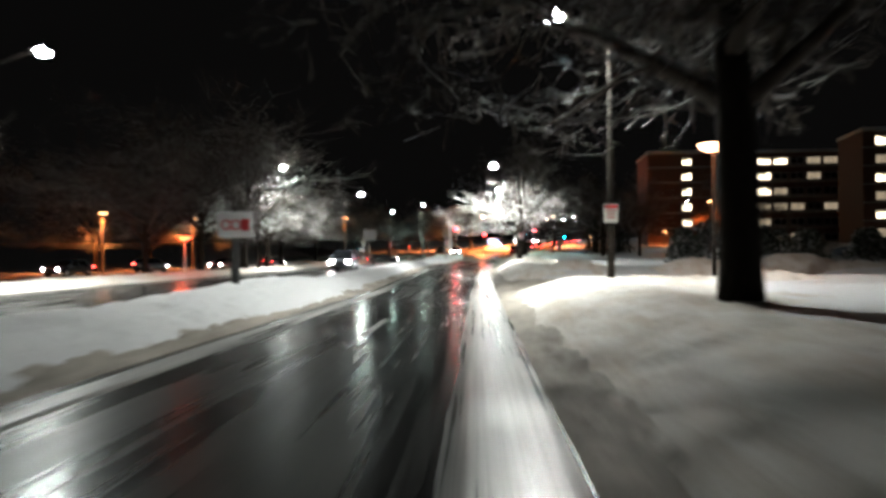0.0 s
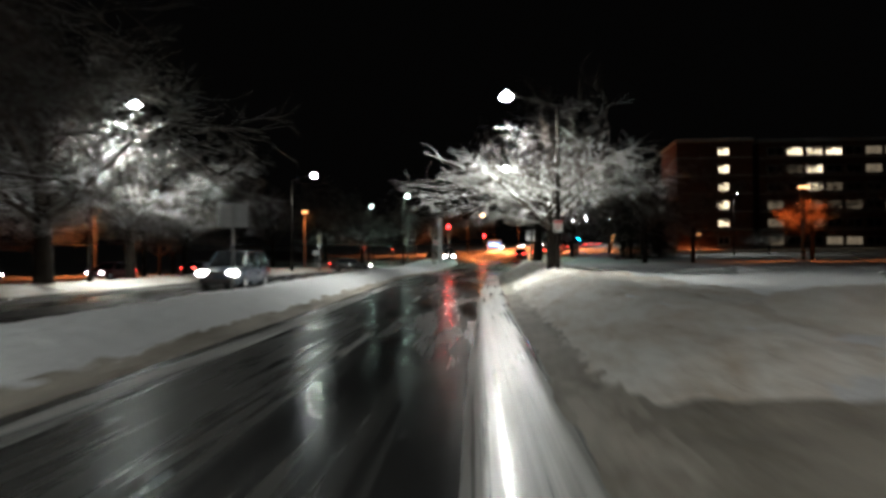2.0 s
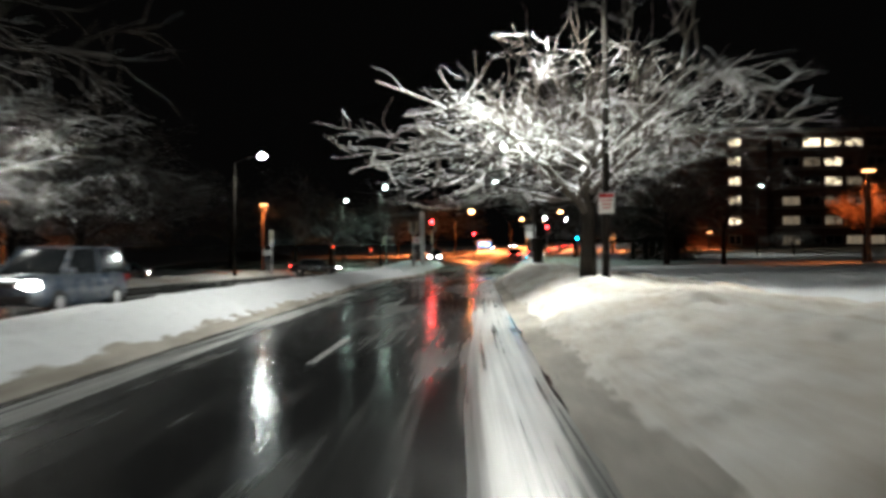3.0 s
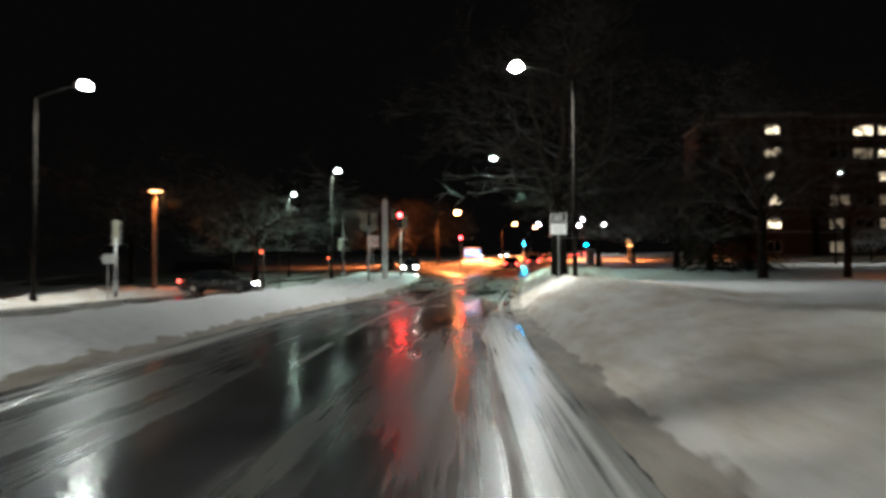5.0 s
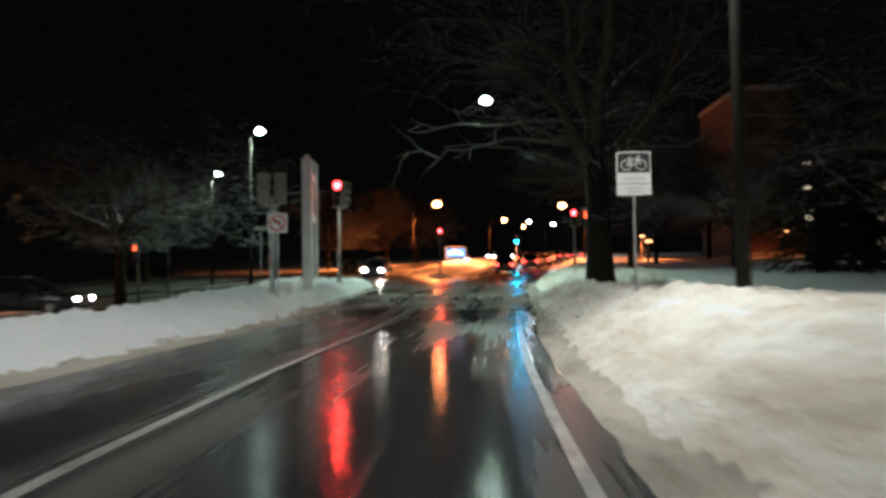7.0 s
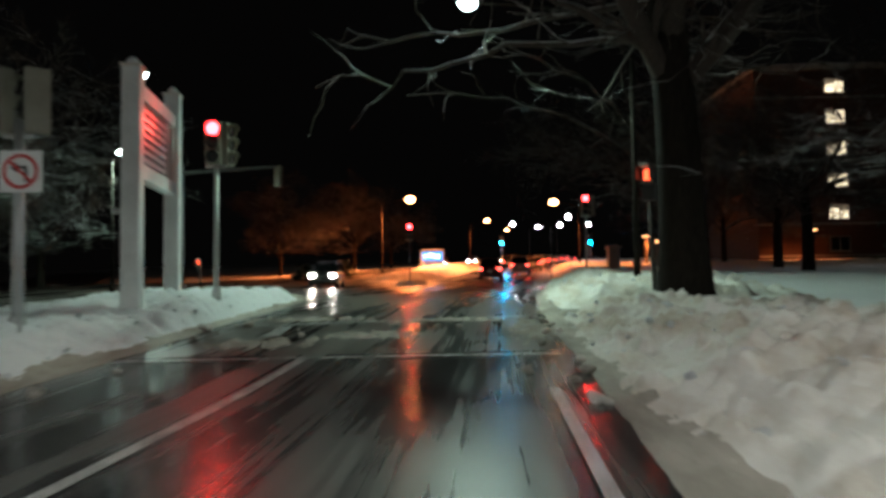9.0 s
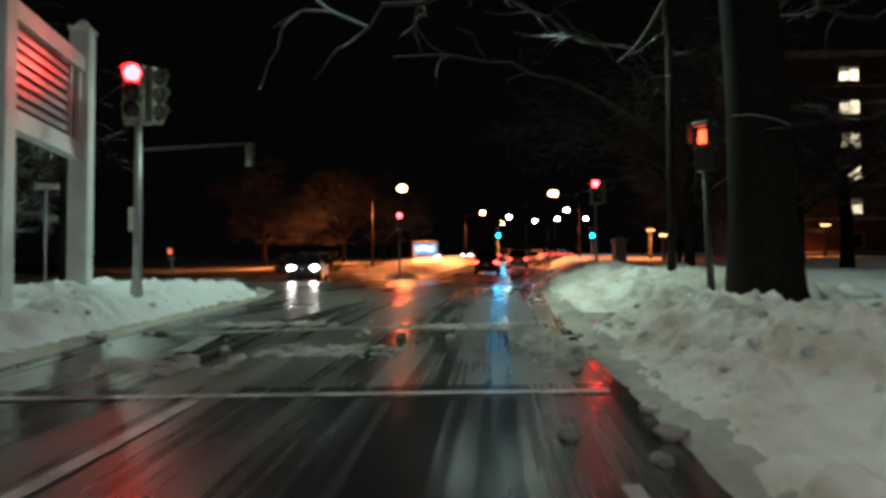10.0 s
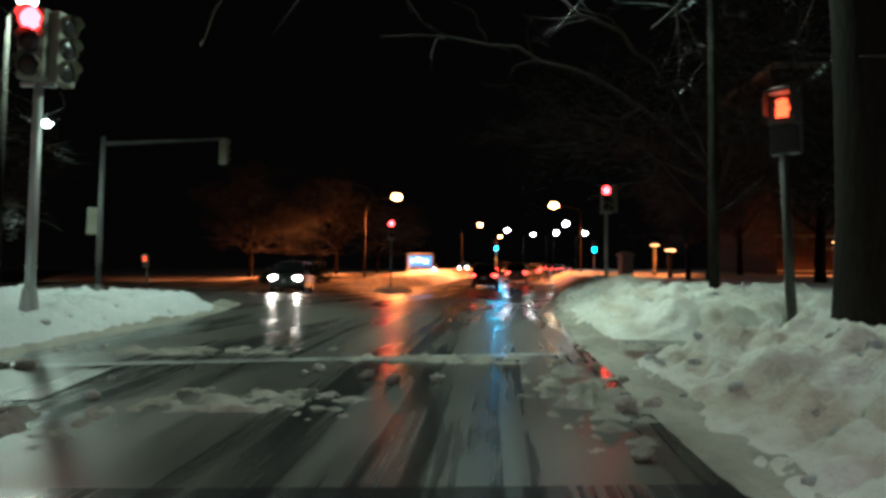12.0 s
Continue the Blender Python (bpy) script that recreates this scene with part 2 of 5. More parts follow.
def tube(bm, pts, radii, sides=6):
    """A tapered tube along points."""
    last = None
    for i, (p, r) in enumerate(zip(pts, radii)):
        d = (pts[min(i + 1, len(pts) - 1)] - pts[max(i - 1, 0)]).normalized()
        side = d.cross(Vector((0.31, 0.17, 0.93))).normalized()
        up = d.cross(side)
        now = [bm.verts.new(p + r * (math.cos(2 * math.pi * k / sides) * side + math.sin(2 * math.pi * k / sides) * up)) for k in range(sides)]
        if last:
            for k in range(sides):
                f = bm.faces.new((last[k], last[(k + 1) % sides], now[(k + 1) % sides], now[k]))
                f.smooth = True
        last = now
    return bm


def sheet(name, rows, mat, uv=True, smooth=True):
    """A surface from rows of points; its lengthwise map runs in metres."""
    n = len(rows[0])
    pts = [p for r in rows for p in r]
    faces = [(i * n + j, i * n + j + 1, (i + 1) * n + j + 1, (i + 1) * n + j) for i in range(len(rows) - 1) for j in range(n - 1)]
    me = bpy.data.meshes.new(name)
    me.from_pydata([tuple(p) for p in pts], [], faces)
    if uv:
        layer = me.uv_layers.new(name="lengthwise")
        idx = np.empty(len(me.loops), dtype=np.int32)
        me.loops.foreach_get("vertex_index", idx)
        flat = np.array([(p[0] - bend(p[1]), p[1]) for p in pts], dtype=np.float32)
        layer.data.foreach_set("uv", flat[idx].ravel())
    if smooth:
        me.polygons.foreach_set("use_smooth", [True] * len(me.polygons))
    me.materials.append(mat)
    return me

# ---------- the lie of the land ----------
def along(y, *knots):
    """Smooth value along the road from (y, value) knots."""
    ys, vs = [k[0] for k in knots], [k[1] for k in knots]
    return float(sum(w * np.interp(y + d, ys, vs) for d, w in ((-4, 0.25), (0, 0.5), (4, 0.25))))


def rise(y):
    return along(y, (101, 0), (104, 0.21), (108, 0.47), (112, 0.63), (117, 0.74), (126, 0.86), (142, 1.02), (160, 1.8), (180, 2.7), (250, 5.0), (420, 10.0))


def level(x, y):
    """The road's height: the opposite lanes lie below the hump of the crossing."""
    low = along(y, (112, 0), (126, 0.25), (142, 0.95), (160, 1.8), (180, 2.7), (250, 5.0), (420, 10.0))
    q = max(0.0, min(1.0, (-6.5 - x) / 5.0))
    return rise(y) + (low - rise(y)) * q * q * (3 - 2 * q)


def kerb_right(y):
    return along(y, (-40, 0.95), (20, 0.95), (45, 1.2), (62, 1.5), (76, 1.9), (90, 2.75), (102, 4.1), (106, 4.5), (111, 5.0), (116, 5.9), (122, 7.0), (128, 8.3), (133, 9.7), (150, 13.2), (176, 18.4), (200, 24), (250, 38), (420, 95))


def kerb_left(y):
    return along(y, (-40, -4.6), (10, -4.5), (26, -4.1), (38, -4.4), (57, -4.9), (76, -5.3), (85, -5.1), (97, -4.0), (104, -3.0), (109, -2.6), (112, -2.2), (117, -2.0), (121, -2.6), (130, -5.0))


def median_far(y):
    return along(y, (-40, -8.6), (30, -8.6), (60, -9.4), (85, -9.6), (100, -9.0), (112, -7.6), (124, -6.6), (130, -6.0))


def opposite_far(y):
    return along(y, (-40, -17.0), (40, -17.0), (90, -16.4), (112, -15.5), (118, -18), (124, -40), (150, -40), (156, -12), (180, -3), (200, 3), (250, 17), (420, 74))


def bend(y):
    return along(y, (50, 0), (76, 0.7), (90, 1.4), (102, 2.6), (116, 4.6), (130, 7.2), (150, 11), (176, 16.2), (200, 21.8), (250, 35.8), (420, 92.8))


def bank_height(y):
    return along(y, (-40, 0.7), (22, 0.72), (27, 0.6), (36, 0.75), (46, 0.8), (60, 0.95), (75, 1.0), (86, 1.12), (97, 1.0), (103, 0.72), (109, 0.52), (113, 0.70), (121, 0.82), (135, 1.0), (160, 0.9), (420, 0.8))


def lumps(x, y, size, amount, octaves=4):
    return amount * noise.fractal(Vector((x / size, y / size, 3.7)), 0.9, 2.1, octaves)


def steps(a, b, n):
    return [a + (b - a) * i / (n - 1) for i in range(n)]


def rows_between(y0, y1, dy, left, right, n, height):
    """Rows of points across a strip from left(y) to right(y)."""
    out = []
    ys = list(np.arange(y0, y1 + dy / 2, dy)) if isinstance(dy, float) else [y for a, b, d in dy for y in np.arange(a, b, d)]
    for y in ys:
        a, b = left(y), right(y)
        out.append([(a + (b - a) * s, y, height(a + (b - a) * s, y, s)) for s in steps(0, 1, n)])
    return out


# snow-covered ground out to the horizon
def field(x, y):
    z = level(x, y)
    r, l = kerb_right(y), opposite_far(y)
    if x > r + 1.5:
        if 24 < y < 33 and x < 40:
            return z + 0.05
        if 108.9 < y < 111.6 and x < r + 8:
            return z + 0.10
        return z + 0.75 * bank_height(y) + lumps(x, y, 9, 0.12) + 0.012 * max(0, min(x - r - 8, 60))
    if x < l - 1.5:
        return z + 0.18 + lumps(x, y, 7, 0.07) - 0.085 * max(0, min(l - x - 2, 8))
    return z - 0.25


xs = [-900, -500, -250, -150, -110] + list(np.arange(-90, 90.1, 1.5)) + [110, 150, 250, 500, 900]
ys = [-300, -120] + list(np.arange(-60, 200, 1.5)) + list(np.arange(200, 420, 10)) + [460, 600, 900, 1600]
tagged(new("ground", sheet("ground", [[(x, y, field(x, y)) for x in xs] for y in ys], SNOW_FIELD)),
       "snow-covered ground spreading away from the road under trees", "ground", kind="structure")

# the wet road with its crossing, one sheet
tagged(new("road", sheet("road", rows_between(-60, 104, 1.0, lambda y: opposite_far(y) - 2.2, lambda y: kerb_right(y) + 2.2, 44, lambda x, y, s: level(x, y) + lumps(x, y, 3, 0.006, 2)), ASPHALT)),
       "wet black asphalt road with slushy tyre tracks", "road", kind="structure")
tagged(new("road_crossing", sheet("road_crossing", rows_between(104, 420, 1.0, lambda y: opposite_far(y) - 2.2, lambda y: kerb_right(y) + 2.2, 44, lambda x, y, s: level(x, y) + lumps(x, y, 3, 0.006, 2)), ASPHALT_CROSSING)),
       "wet crossing and the road beyond under a film of brown slush", "road", kind="structure")
# driveway through the snow bank
tagged(new("driveway", sheet("driveway", rows_between(21.5, 33.8, 0.25, lambda y: 0.5, lambda y: 46, 200, lambda x, y, s: -0.02 + 0.14 * min(1, (x - 0.5) / 2.0) + min(1, (x - 0.5) / 1.2) * (0.02 + lumps(x, y, 0.9, 0.07) + lumps(x, y, 0.3, 0.03) + 0.06 * abs(math.sin(y * 1.7 + 0.4 * math.sin(x * 0.3))))), SNOW_SLUSH)),
       "driveway of brown rutted slush between snow banks", "driveway", kind="structure")


def street_level(y, c):
    return level(c, y) - 0.36


def street_rows():
    out = []
    for y in np.arange(-60, 230, 2.0):
        c = along(y, (-60, -40), (40, -37), (80, -33), (100, -28), (118, -24), (150, -30), (230, -60))
        out.append([(c - 5.2 + 10.4 * s, y, street_level(y, c) + lumps(c + 8 * s, y, 2, 0.03)) for s in steps(0, 1, 9)])
    return out


tagged(new("side_street", sheet("side_street", street_rows(), ASPHALT_FAR)), "slushy side street behind the trees under orange lamps", "road", kind="structure")


# ---------- ploughed snow banks ----------
BANKS = {}


def bank(name, y0, y1, dy, left, right, n, height, label, mat=SNOW, ends=(2.0, 2.0), rough=1.0):
    def z(x, y, s):
        edge = max(0.0, min(1.0, (y - y0) / ends[0])) * max(0.0, min(1.0, (y1 - y) / ends[1]))
        edge = edge * edge * (3 - 2 * edge)
        h = height(y, s) * edge
        live = min(1.0, h / 0.3) * (1 + 0.9 * max(0, min(1, (y - 86) / 14)))
        chunk = abs(lumps(x, y * 0.8, 0.55, 0.10, 3)) + lumps(x + 40, y, 1.9, 0.13, 3) + lumps(x, y + 70, 0.22, 0.03, 2)
        if y > 84:
            clod = 0.0
            for size, tall in ((0.46, 0.19), (0.22, 0.13), (0.11, 0.07)):
                near = noise.voronoi(Vector((x / size + 0.35 * noise.noise(Vector((x * 2, y * 2, size))), y / size, 0.3 * h + size * 9)))
                some = noise.noise(near[1][0] * 3.3 + Vector((0, 0, 5)))
                clod += tall * max(0.0, 0.55 + some) * math.sqrt(max(0.0, 0.36 - near[0][0] ** 2))
            chunk += (clod - 0.08) * min(1, (y - 84) / 12)
        return level(x, y) - 0.06 + h + rough * live * chunk
    me = sheet(name, rows_between(y0, y1, dy, left, right, n, z), mat)
    ob = tagged(new(name, me), label, "snow bank", "snow banks along the road")
    BANKS[label] = ob, left, right, z
    return ob


def right_shape(width, crest):
    def h(y, s):
        top = bank_height(y) * crest
        q = min(1.0, s * width / 2.0)
        face = q ** 0.75 * (1 - 0.15 * q)
        back = 0.15 * max(0.0, 1 - abs(s * width - 2.2) / 1.5)
        fall = max(0.0, (s - 0.8) / 0.2)
        return top * (face + back) - 0.5 * fall
    return h


bank("snow_bank", -14, 24.6, 0.16, lambda y: kerb_right(y), lambda y: kerb_right(y) + 6.5, 52, right_shape(6.5, 1.0), "high smooth snow bank ploughed beside the road", rough=0.55)
bank("snow_bank", 31.2, 108.9, ((31.2, 92, 0.12), (92, 108.95, 0.05)), lambda y: kerb_right(y), lambda y: kerb_right(y) + 6.0, 100, right_shape(6.0, 1.0), "long ploughed snow bank with a lumpy face along the kerb", ends=(2.0, 1.3), rough=0.85)
bank("snow_bank", 110.7, 150, ((110.7, 128, 0.07), (128, 150.1, 0.14)), lambda y: kerb_right(y), lambda y: kerb_right(y) + 8.0, 90, right_shape(8.0, 1.0), "broad rounded snow bank past the footpath gap", ends=(0.7, 2.0), rough=0.8)
bank("snow_bank", 150, 330, 0.8, lambda y: kerb_right(y), lambda y: kerb_right(y) + 6, 22, right_shape(6, 0.8), "far snow bank beside the queue of cars", rough=0.5)
bank("snow_bank", -14, 121, 0.12, lambda y: median_far(y), lambda y: kerb_left(y), 54,
     lambda y, s: along(y, (-14, 0.42), (17, 0.45), (21, 0.74), (25, 0.66), (28, 0.34), (44, 0.42), (70, 0.55), (100, 0.60), (107, 0.58), (112, 0.55), (118, 0.48), (121, 0.3)) * min(1, (3.2 + 5.5 * max(0, min(1, (y - 103) / 5))) * min(s, 1 - s)) ** 0.7,
     "snow-covered median between the two carriageways", SNOW_FIELD, ends=(2, 5), rough=0.6)
bank("snow_bank", -14, 113, 0.3, lambda y: opposite_far(y) - 4.5, lambda y: opposite_far(y), 30,
     lambda y, s: 0.30 * min(1, 3.5 * min(s, 1 - s)) ** 0.8, "lumpy snow bank on the far side of the opposite lanes", rough=1.0)
bank("snow_bank", 148, 260, 0.6, lambda y: bend(y) - 13.5, lambda y: bend(y) - 7.0, 20,
     lambda y, s: 0.75 * min(1, 3.5 * min(s, 1 - s)) ** 0.8, "snow-covered median beyond the crossing", ends=(5, 5), rough=0.6)
bank("snow_bank", 139, 147, 0.25, lambda y: 0.2, lambda y: 3.0, 14,
     lambda y, s: 0.35 * min(1, 3.5 * min(s, 1 - s)) ** 0.8, "low snowy traffic island in the crossing", ends=(2, 2), rough=0.5)

def bank_across(x0, x1, y_near, y_far, top, label):
    """A ploughed ridge that runs away from the road."""
    rows = []
    for x in np.arange(x0, x1, 0.18):
        row = []
        edge = max(0.0, min(1.0, (x - x0) / 1.5)) * max(0.0, min(1.0, (x1 - x) / 4))
        for s in steps(0, 1, 36):
            y = y_near + (y_far - y_near) * s + 0.9 * math.sin(x * 0.4 + y_near)
            h = top * edge * math.sin(math.pi * s) ** 0.7 * (0.75 + 0.9 * noise.noise(Vector((x * 0.28, 1.3, y_near))))
            row.append((x, y, -0.05 + h + min(1, h / 0.3) * (abs(lumps(x, y, 0.6, 0.14, 3)) + lumps(x, y, 1.7, 0.12, 3))))
        rows.append(row)
    tagged(new("snow_bank", sheet("snow_bank", rows, SNOW)), label, "snow bank", "snow banks along the road")


bank_across(2.6, 40, 31.8, 36.6, 1.0, "rounded heap of ploughed snow along the driveway")
bank_across(3.4, 38, 20.6, 25.2, 0.72, "heaped snow on the near side of the driveway")


# brown slush pushed into the gutters
def gutter(name, y0, y1, inner, outer, label, mat=SLUSH_GREY):
    def z(x, y, s):
        ragged = lumps(x, y, 0.8, 0.05) + lumps(x, y, 0.22, 0.05) + lumps(x, y, 0.09, 0.02, 2)
        return rise(y) - 0.012 + 0.12 * s ** 0.6 + ragged * (0.25 + s) + 0.03 * noise.noise(Vector((x * 2, y * 0.15, 7)))
    tagged(new(name, sheet(name, rows_between(y0, y1, 0.14, inner, outer, 16, z), mat)), label, "slush", kind="structure")


def pale_strip(y0, y1, inner, outer, label):
    def z(x, y, s):
        edge = min(1.0, 6 * min(s, 1 - s)) * min(1.0, max(0.0, (y1 - y) / 22)) + 0.25 * noise.noise(Vector((x * 1.1, y * 0.2, 8)))
        return rise(y) - 0.012 + 0.034 * edge + 0.009 * noise.fractal(Vector((x * 1.6, y * 0.25, 2.2)), 0.8, 2.1, 4)
    tagged(new("snow_and_sheen", sheet("snow_and_sheen", rows_between(y0, y1, 0.3, inner, outer, 16, z), SNOW_AND_SHEEN)), label, "snow", kind="structure")


# pale strips: packed snow, with the street lamps' reflected streak in their colour
pale_strip(-14, 90, lambda y: kerb_right(y) - 1.25, lambda y: kerb_right(y) - 0.22, "streak of packed snow and ice with painted lamp reflection beside the wheel track")
pale_strip(-14, 92, lambda y: kerb_left(y) + 0.35, lambda y: kerb_left(y) + 0.85, "streak of packed snow with painted lamp reflection along the median")
gutter("gutter_slush", -14, 24, lambda y: kerb_right(y) - 0.30, lambda y: kerb_right(y) + 0.3, "brown slush in the gutter under the snow bank")
gutter("gutter_slush", 24.5, 150, lambda y: kerb_right(y) - 0.30 + 0.18 * max(0, min(1, (y - 95) / 6)), lambda y: kerb_right(y) + 0.3, "brown slush in the gutter under the snow bank")
gutter("gutter_slush", -14, 122, lambda y: kerb_left(y) + 0.2, lambda y: kerb_left(y) - 0.4, "grey slush along the edge of the median", SLUSH_GREY)

# slush thrown up along the road: ragged low patches
def slush_patch(at, size, seed, amount=0.10):
    rows = []
    for v in steps(-1, 1, 80):
        row = []
        for u in steps(-1, 1, 80):
            x, y = at[0] + u * size[0], at[1] + v * size[1]
            fade = max(0.0, 1 - u * u) * max(0.0, 1 - v * v)
            z = amount * (0.75 * noise.fractal(Vector((x / 0.28, y / 0.2, seed)), 0.7, 2.1, 6) + 0.9 * fade - 0.8)
            row.append((x, y, rise(y) + max(-0.04, z)))
        rows.append(row)
    tagged(new("slush_patch", sheet("slush_patch", rows, SLUSH_GREY)), "ragged patch of grey slush on the wet road", "snow", "slush on the road")


slush_patch((0.9, 106.2), (1.6, 0.7), 1)
slush_patch((-1.0, 105.3), (1.5, 0.9), 2, 0.14)
slush_patch((4.0, 106.4), (0.8, 2.4), 3, 0.12)
slush_patch((5.4, 109.9), (1.0, 0.8), 4, 0.12)
slush_patch((2.7, 108.6), (2.0, 0.5), 5)
slush_patch((-0.6, 109.2), (2.3, 0.5), 6)

# loose lumps broken off the banks
def snow_clod(at, size, seed):
    rnd = random.Random(seed)
    bm = bmesh.new()
    bmesh.ops.create_icosphere(bm, subdivisions=3, radius=1)
    for v in bm.verts:
        v.co *= 0.8 + 0.35 * noise.noise(v.co * 1.3 + Vector((seed * 7.1, 0, 0))) + 0.18 * noise.noise(v.co * 3.7 + Vector((0, seed * 3.3, 0)))
        v.co.z *= 0.7
    me = bpy.data.meshes.new("snow_clod")
    bm.to_mesh(me)
    bm.free()
    me.materials.append(SLUSH_GREY if seed % 2 else SNOW)
    me.polygons.foreach_set("use_smooth", [True] * len(me.polygons))
    ob = tagged(new("snow_clod", me), "loose lump of frozen snow at the foot of the bank", "snow lump", "loose lumps of snow")
    ob.matrix_basis = pose(at[0], at[1], rise(at[1]) + size * 0.32, rnd.uniform(-20, 20), rnd.uniform(-20, 20), rnd.random() * 360) @ Matrix.Diagonal((size, size * rnd.uniform(0.8, 1.3), size, 1))
    return ob


rnd = random.Random(5)
for k in range(14):
    y = rnd.uniform(100, 109.6)
    snow_clod((kerb_right(y) + rnd.uniform(-1.1, -0.05) * rnd.random() - 0.05, y), rnd.uniform(0.04, 0.13), k)
for k in range(6):
    y = rnd.uniform(101, 110)
    snow_clod((kerb_left(y) + rnd.uniform(0.1, 0.9), y), rnd.uniform(0.05, 0.14), 60 + k)
for k in range(14):
    snow_clod((rnd.uniform(-2.8, 4.0), 107 + rnd.gauss(0, 0.9)), rnd.uniform(0.035, 0.09), 90 + k)

# blocks of ploughed snow frozen into the faces of the banks at the crossing
def lump_mesh(seed, mat):
    bm = bmesh.new()
    bmesh.ops.create_icosphere(bm, subdivisions=2, radius=1)
    for v in bm.verts:
        c = v.co.copy()
        boxy = max(abs(c.x), abs(c.y), abs(c.z)) ** 0.55
        v.co = c / boxy * (0.85 + 0.45 * noise.noise(c * 1.4 + Vector((seed * 5.3, 0, 0))) + 0.16 * noise.noise(c * 4.1 + Vector((0, seed * 2.7, 0))))
    return mesh_of("lump", bm, mat, True)


def frozen_lumps(label, count, seed, y0, y1, s0, s1, big):
    ob, left, right, z = BANKS[label]
    rnd = random.Random(seed)
    kinds = [lump_mesh(seed * 10 + k, SNOW_FIELD) for k in range(5)]
    for k in range(count):
        y = rnd.uniform(y0, y1)
        q = s0 + (s1 - s0) * rnd.random() ** 1.6
        x = left(y) + (right(y) - left(y)) * q
        size = big * rnd.uniform(0.35, 1.0) ** 1.5
        lump = new("lump", kinds[k % 5])
        lump.parent = ob
        lump.matrix_basis = pose(x, y, z(x, y, q) - size * 0.05, rnd.uniform(-35, 35), rnd.uniform(-35, 35), rnd.random() * 360) @ Matrix.Diagonal((size, size * rnd.uniform(0.6, 1.0), size * rnd.uniform(0.45, 0.8), 1))


frozen_lumps("long ploughed snow bank with a lumpy face along the kerb", 120, 1, 95, 108.3, 0.04, 0.62, 0.10)
frozen_lumps("broad rounded snow bank past the footpath gap", 70, 2, 111.3, 124, 0.03, 0.45, 0.10)
frozen_lumps("snow-covered median between the two carriageways", 60, 3, 102, 116, 0.70, 0.98, 0.10)

# ---------- road markings ----------
def marking(x0, x1, y0, y1, label, ny=6, skew=0.0, nx=3):
    rows = []
    for y in steps(y0, y1, ny):
        row = []
        for s in steps(0, 1, nx):
            x = x0(y) + (x1(y) - x0(y)) * s
            row.append((x, y + skew * x, rise(y + skew * x) + 0.014))
        rows.append(row)
    tagged(new("road_marking", sheet("road_marking", rows, PAINT_LINE)), label, "road marking", "painted road lines", "structure")


def lane(y):
    return along(y, (-40, -1.9), (30, -1.88), (78, -2.15), (90, -1.6), (103, -0.05), (108, 0.6), (120, 2.0), (150, 6.3), (176, 11.2), (200, 16.8), (250, 30.8), (420, 87.8))


for k in range(-1, 6):
    y = 11.3 + 12.2 * k
    marking(lambda y: lane(y) - 0.06, lambda y: lane(y) + 0.06, y, y + 3.05, "worn white dash between the lanes")
marking(lambda y: lane(y) - 0.07, lambda y: lane(y) + 0.07, 77, 103.4, "solid white lane line before the crossing", 20)
marking(lambda y: kerb_right(y) - 0.72, lambda y: kerb_right(y) - 0.60, 76, 101, "white edge line beside the snow bank", 20)
marking(lambda y: -2.9, lambda y: kerb_right(y) - 0.3, 103.5, 103.64, "white stop line across the lanes", 3)
marking(lambda y: -1.9, lambda y: kerb_right(y) - 0.3, 108.1, 108.35, "white crosswalk line across the lanes", 3, 0.2, 16)
marking(lambda y: -1.16, lambda y: -0.86, 106.2, 107.7, "short white bar beside the crosswalk", 5)
for k in range(6):
    y = 152 + 12.2 * k
    marking(lambda y: lane(y) - 0.06, lambda y: lane(y) + 0.06, y, y + 3.05, "worn white dash between the lanes")

# ---------- street lamps ----------
def street_lamp(head, foot_x, group="street lamps", mat=POLE_BROWN, sodium=False, lit=1.0, big=1.0, colour=COOL, cone=148):
    """Tapered pole, curved arm, flat cobra head over the road."""
    hx, hy, hz = head
    base = rise(hy)
    kind = "orange sodium" if sodium else "cool white"
    t = thing("street_lamp", "tall steel street lamp with a curved arm, glowing " + kind, "street lamp", (foot_x, hy, base), 0, group)
    dx, top = hx - foot_x, hz - base
    part("pole", rod(bmesh.new(), (0, 0, -0.3), (0, 0, top - 0.5), 0.11, 0.065), mat, t, smooth=True)
    part("base_plate", rod(bmesh.new(), (0, 0, 0), (0, 0, 0.55), 0.18, 0.13), mat, t)
    sgn = 1 if dx > 0 else -1
    pts = [Vector((dx * s, 0, top - 0.55 + 0.55 * math.sin(s * math.pi / 2))) for s in steps(0, 0.9, 8)]
    part("arm", tube(bmesh.new(), pts, [0.045] * 8, 8), mat, t)
    bm = block(bmesh.new(), (0.75, 0.34, 0.13), (dx - sgn * 0.1, 0, top + 0.07), edge=0.05)
    part("lamp_head", bm, mat, t)
    # lens swollen past its real size; big holds the lamp's glare in the shape
    lens = bmesh.new()
    blob(lens, (dx, 0, top), (0.30 * big, 0.24 * big, 0.20 * big))
    part("lens", lens, GLOW_SODIUM if sodium else GLOW_LED if colour is COOL else GLOW_PALE, t, "glowing " + kind + " lens", True)
    if lit:
        lamp_light("lamp_light", (hx, hy, hz - (0.6 if sodium else 0.22)), SODIUM if sodium else colour, lit * (SODIUM_WATTS if sodium else LED_WATTS), 0.45 if sodium else 0.2, cone, (hx, hy, 0))
    return t


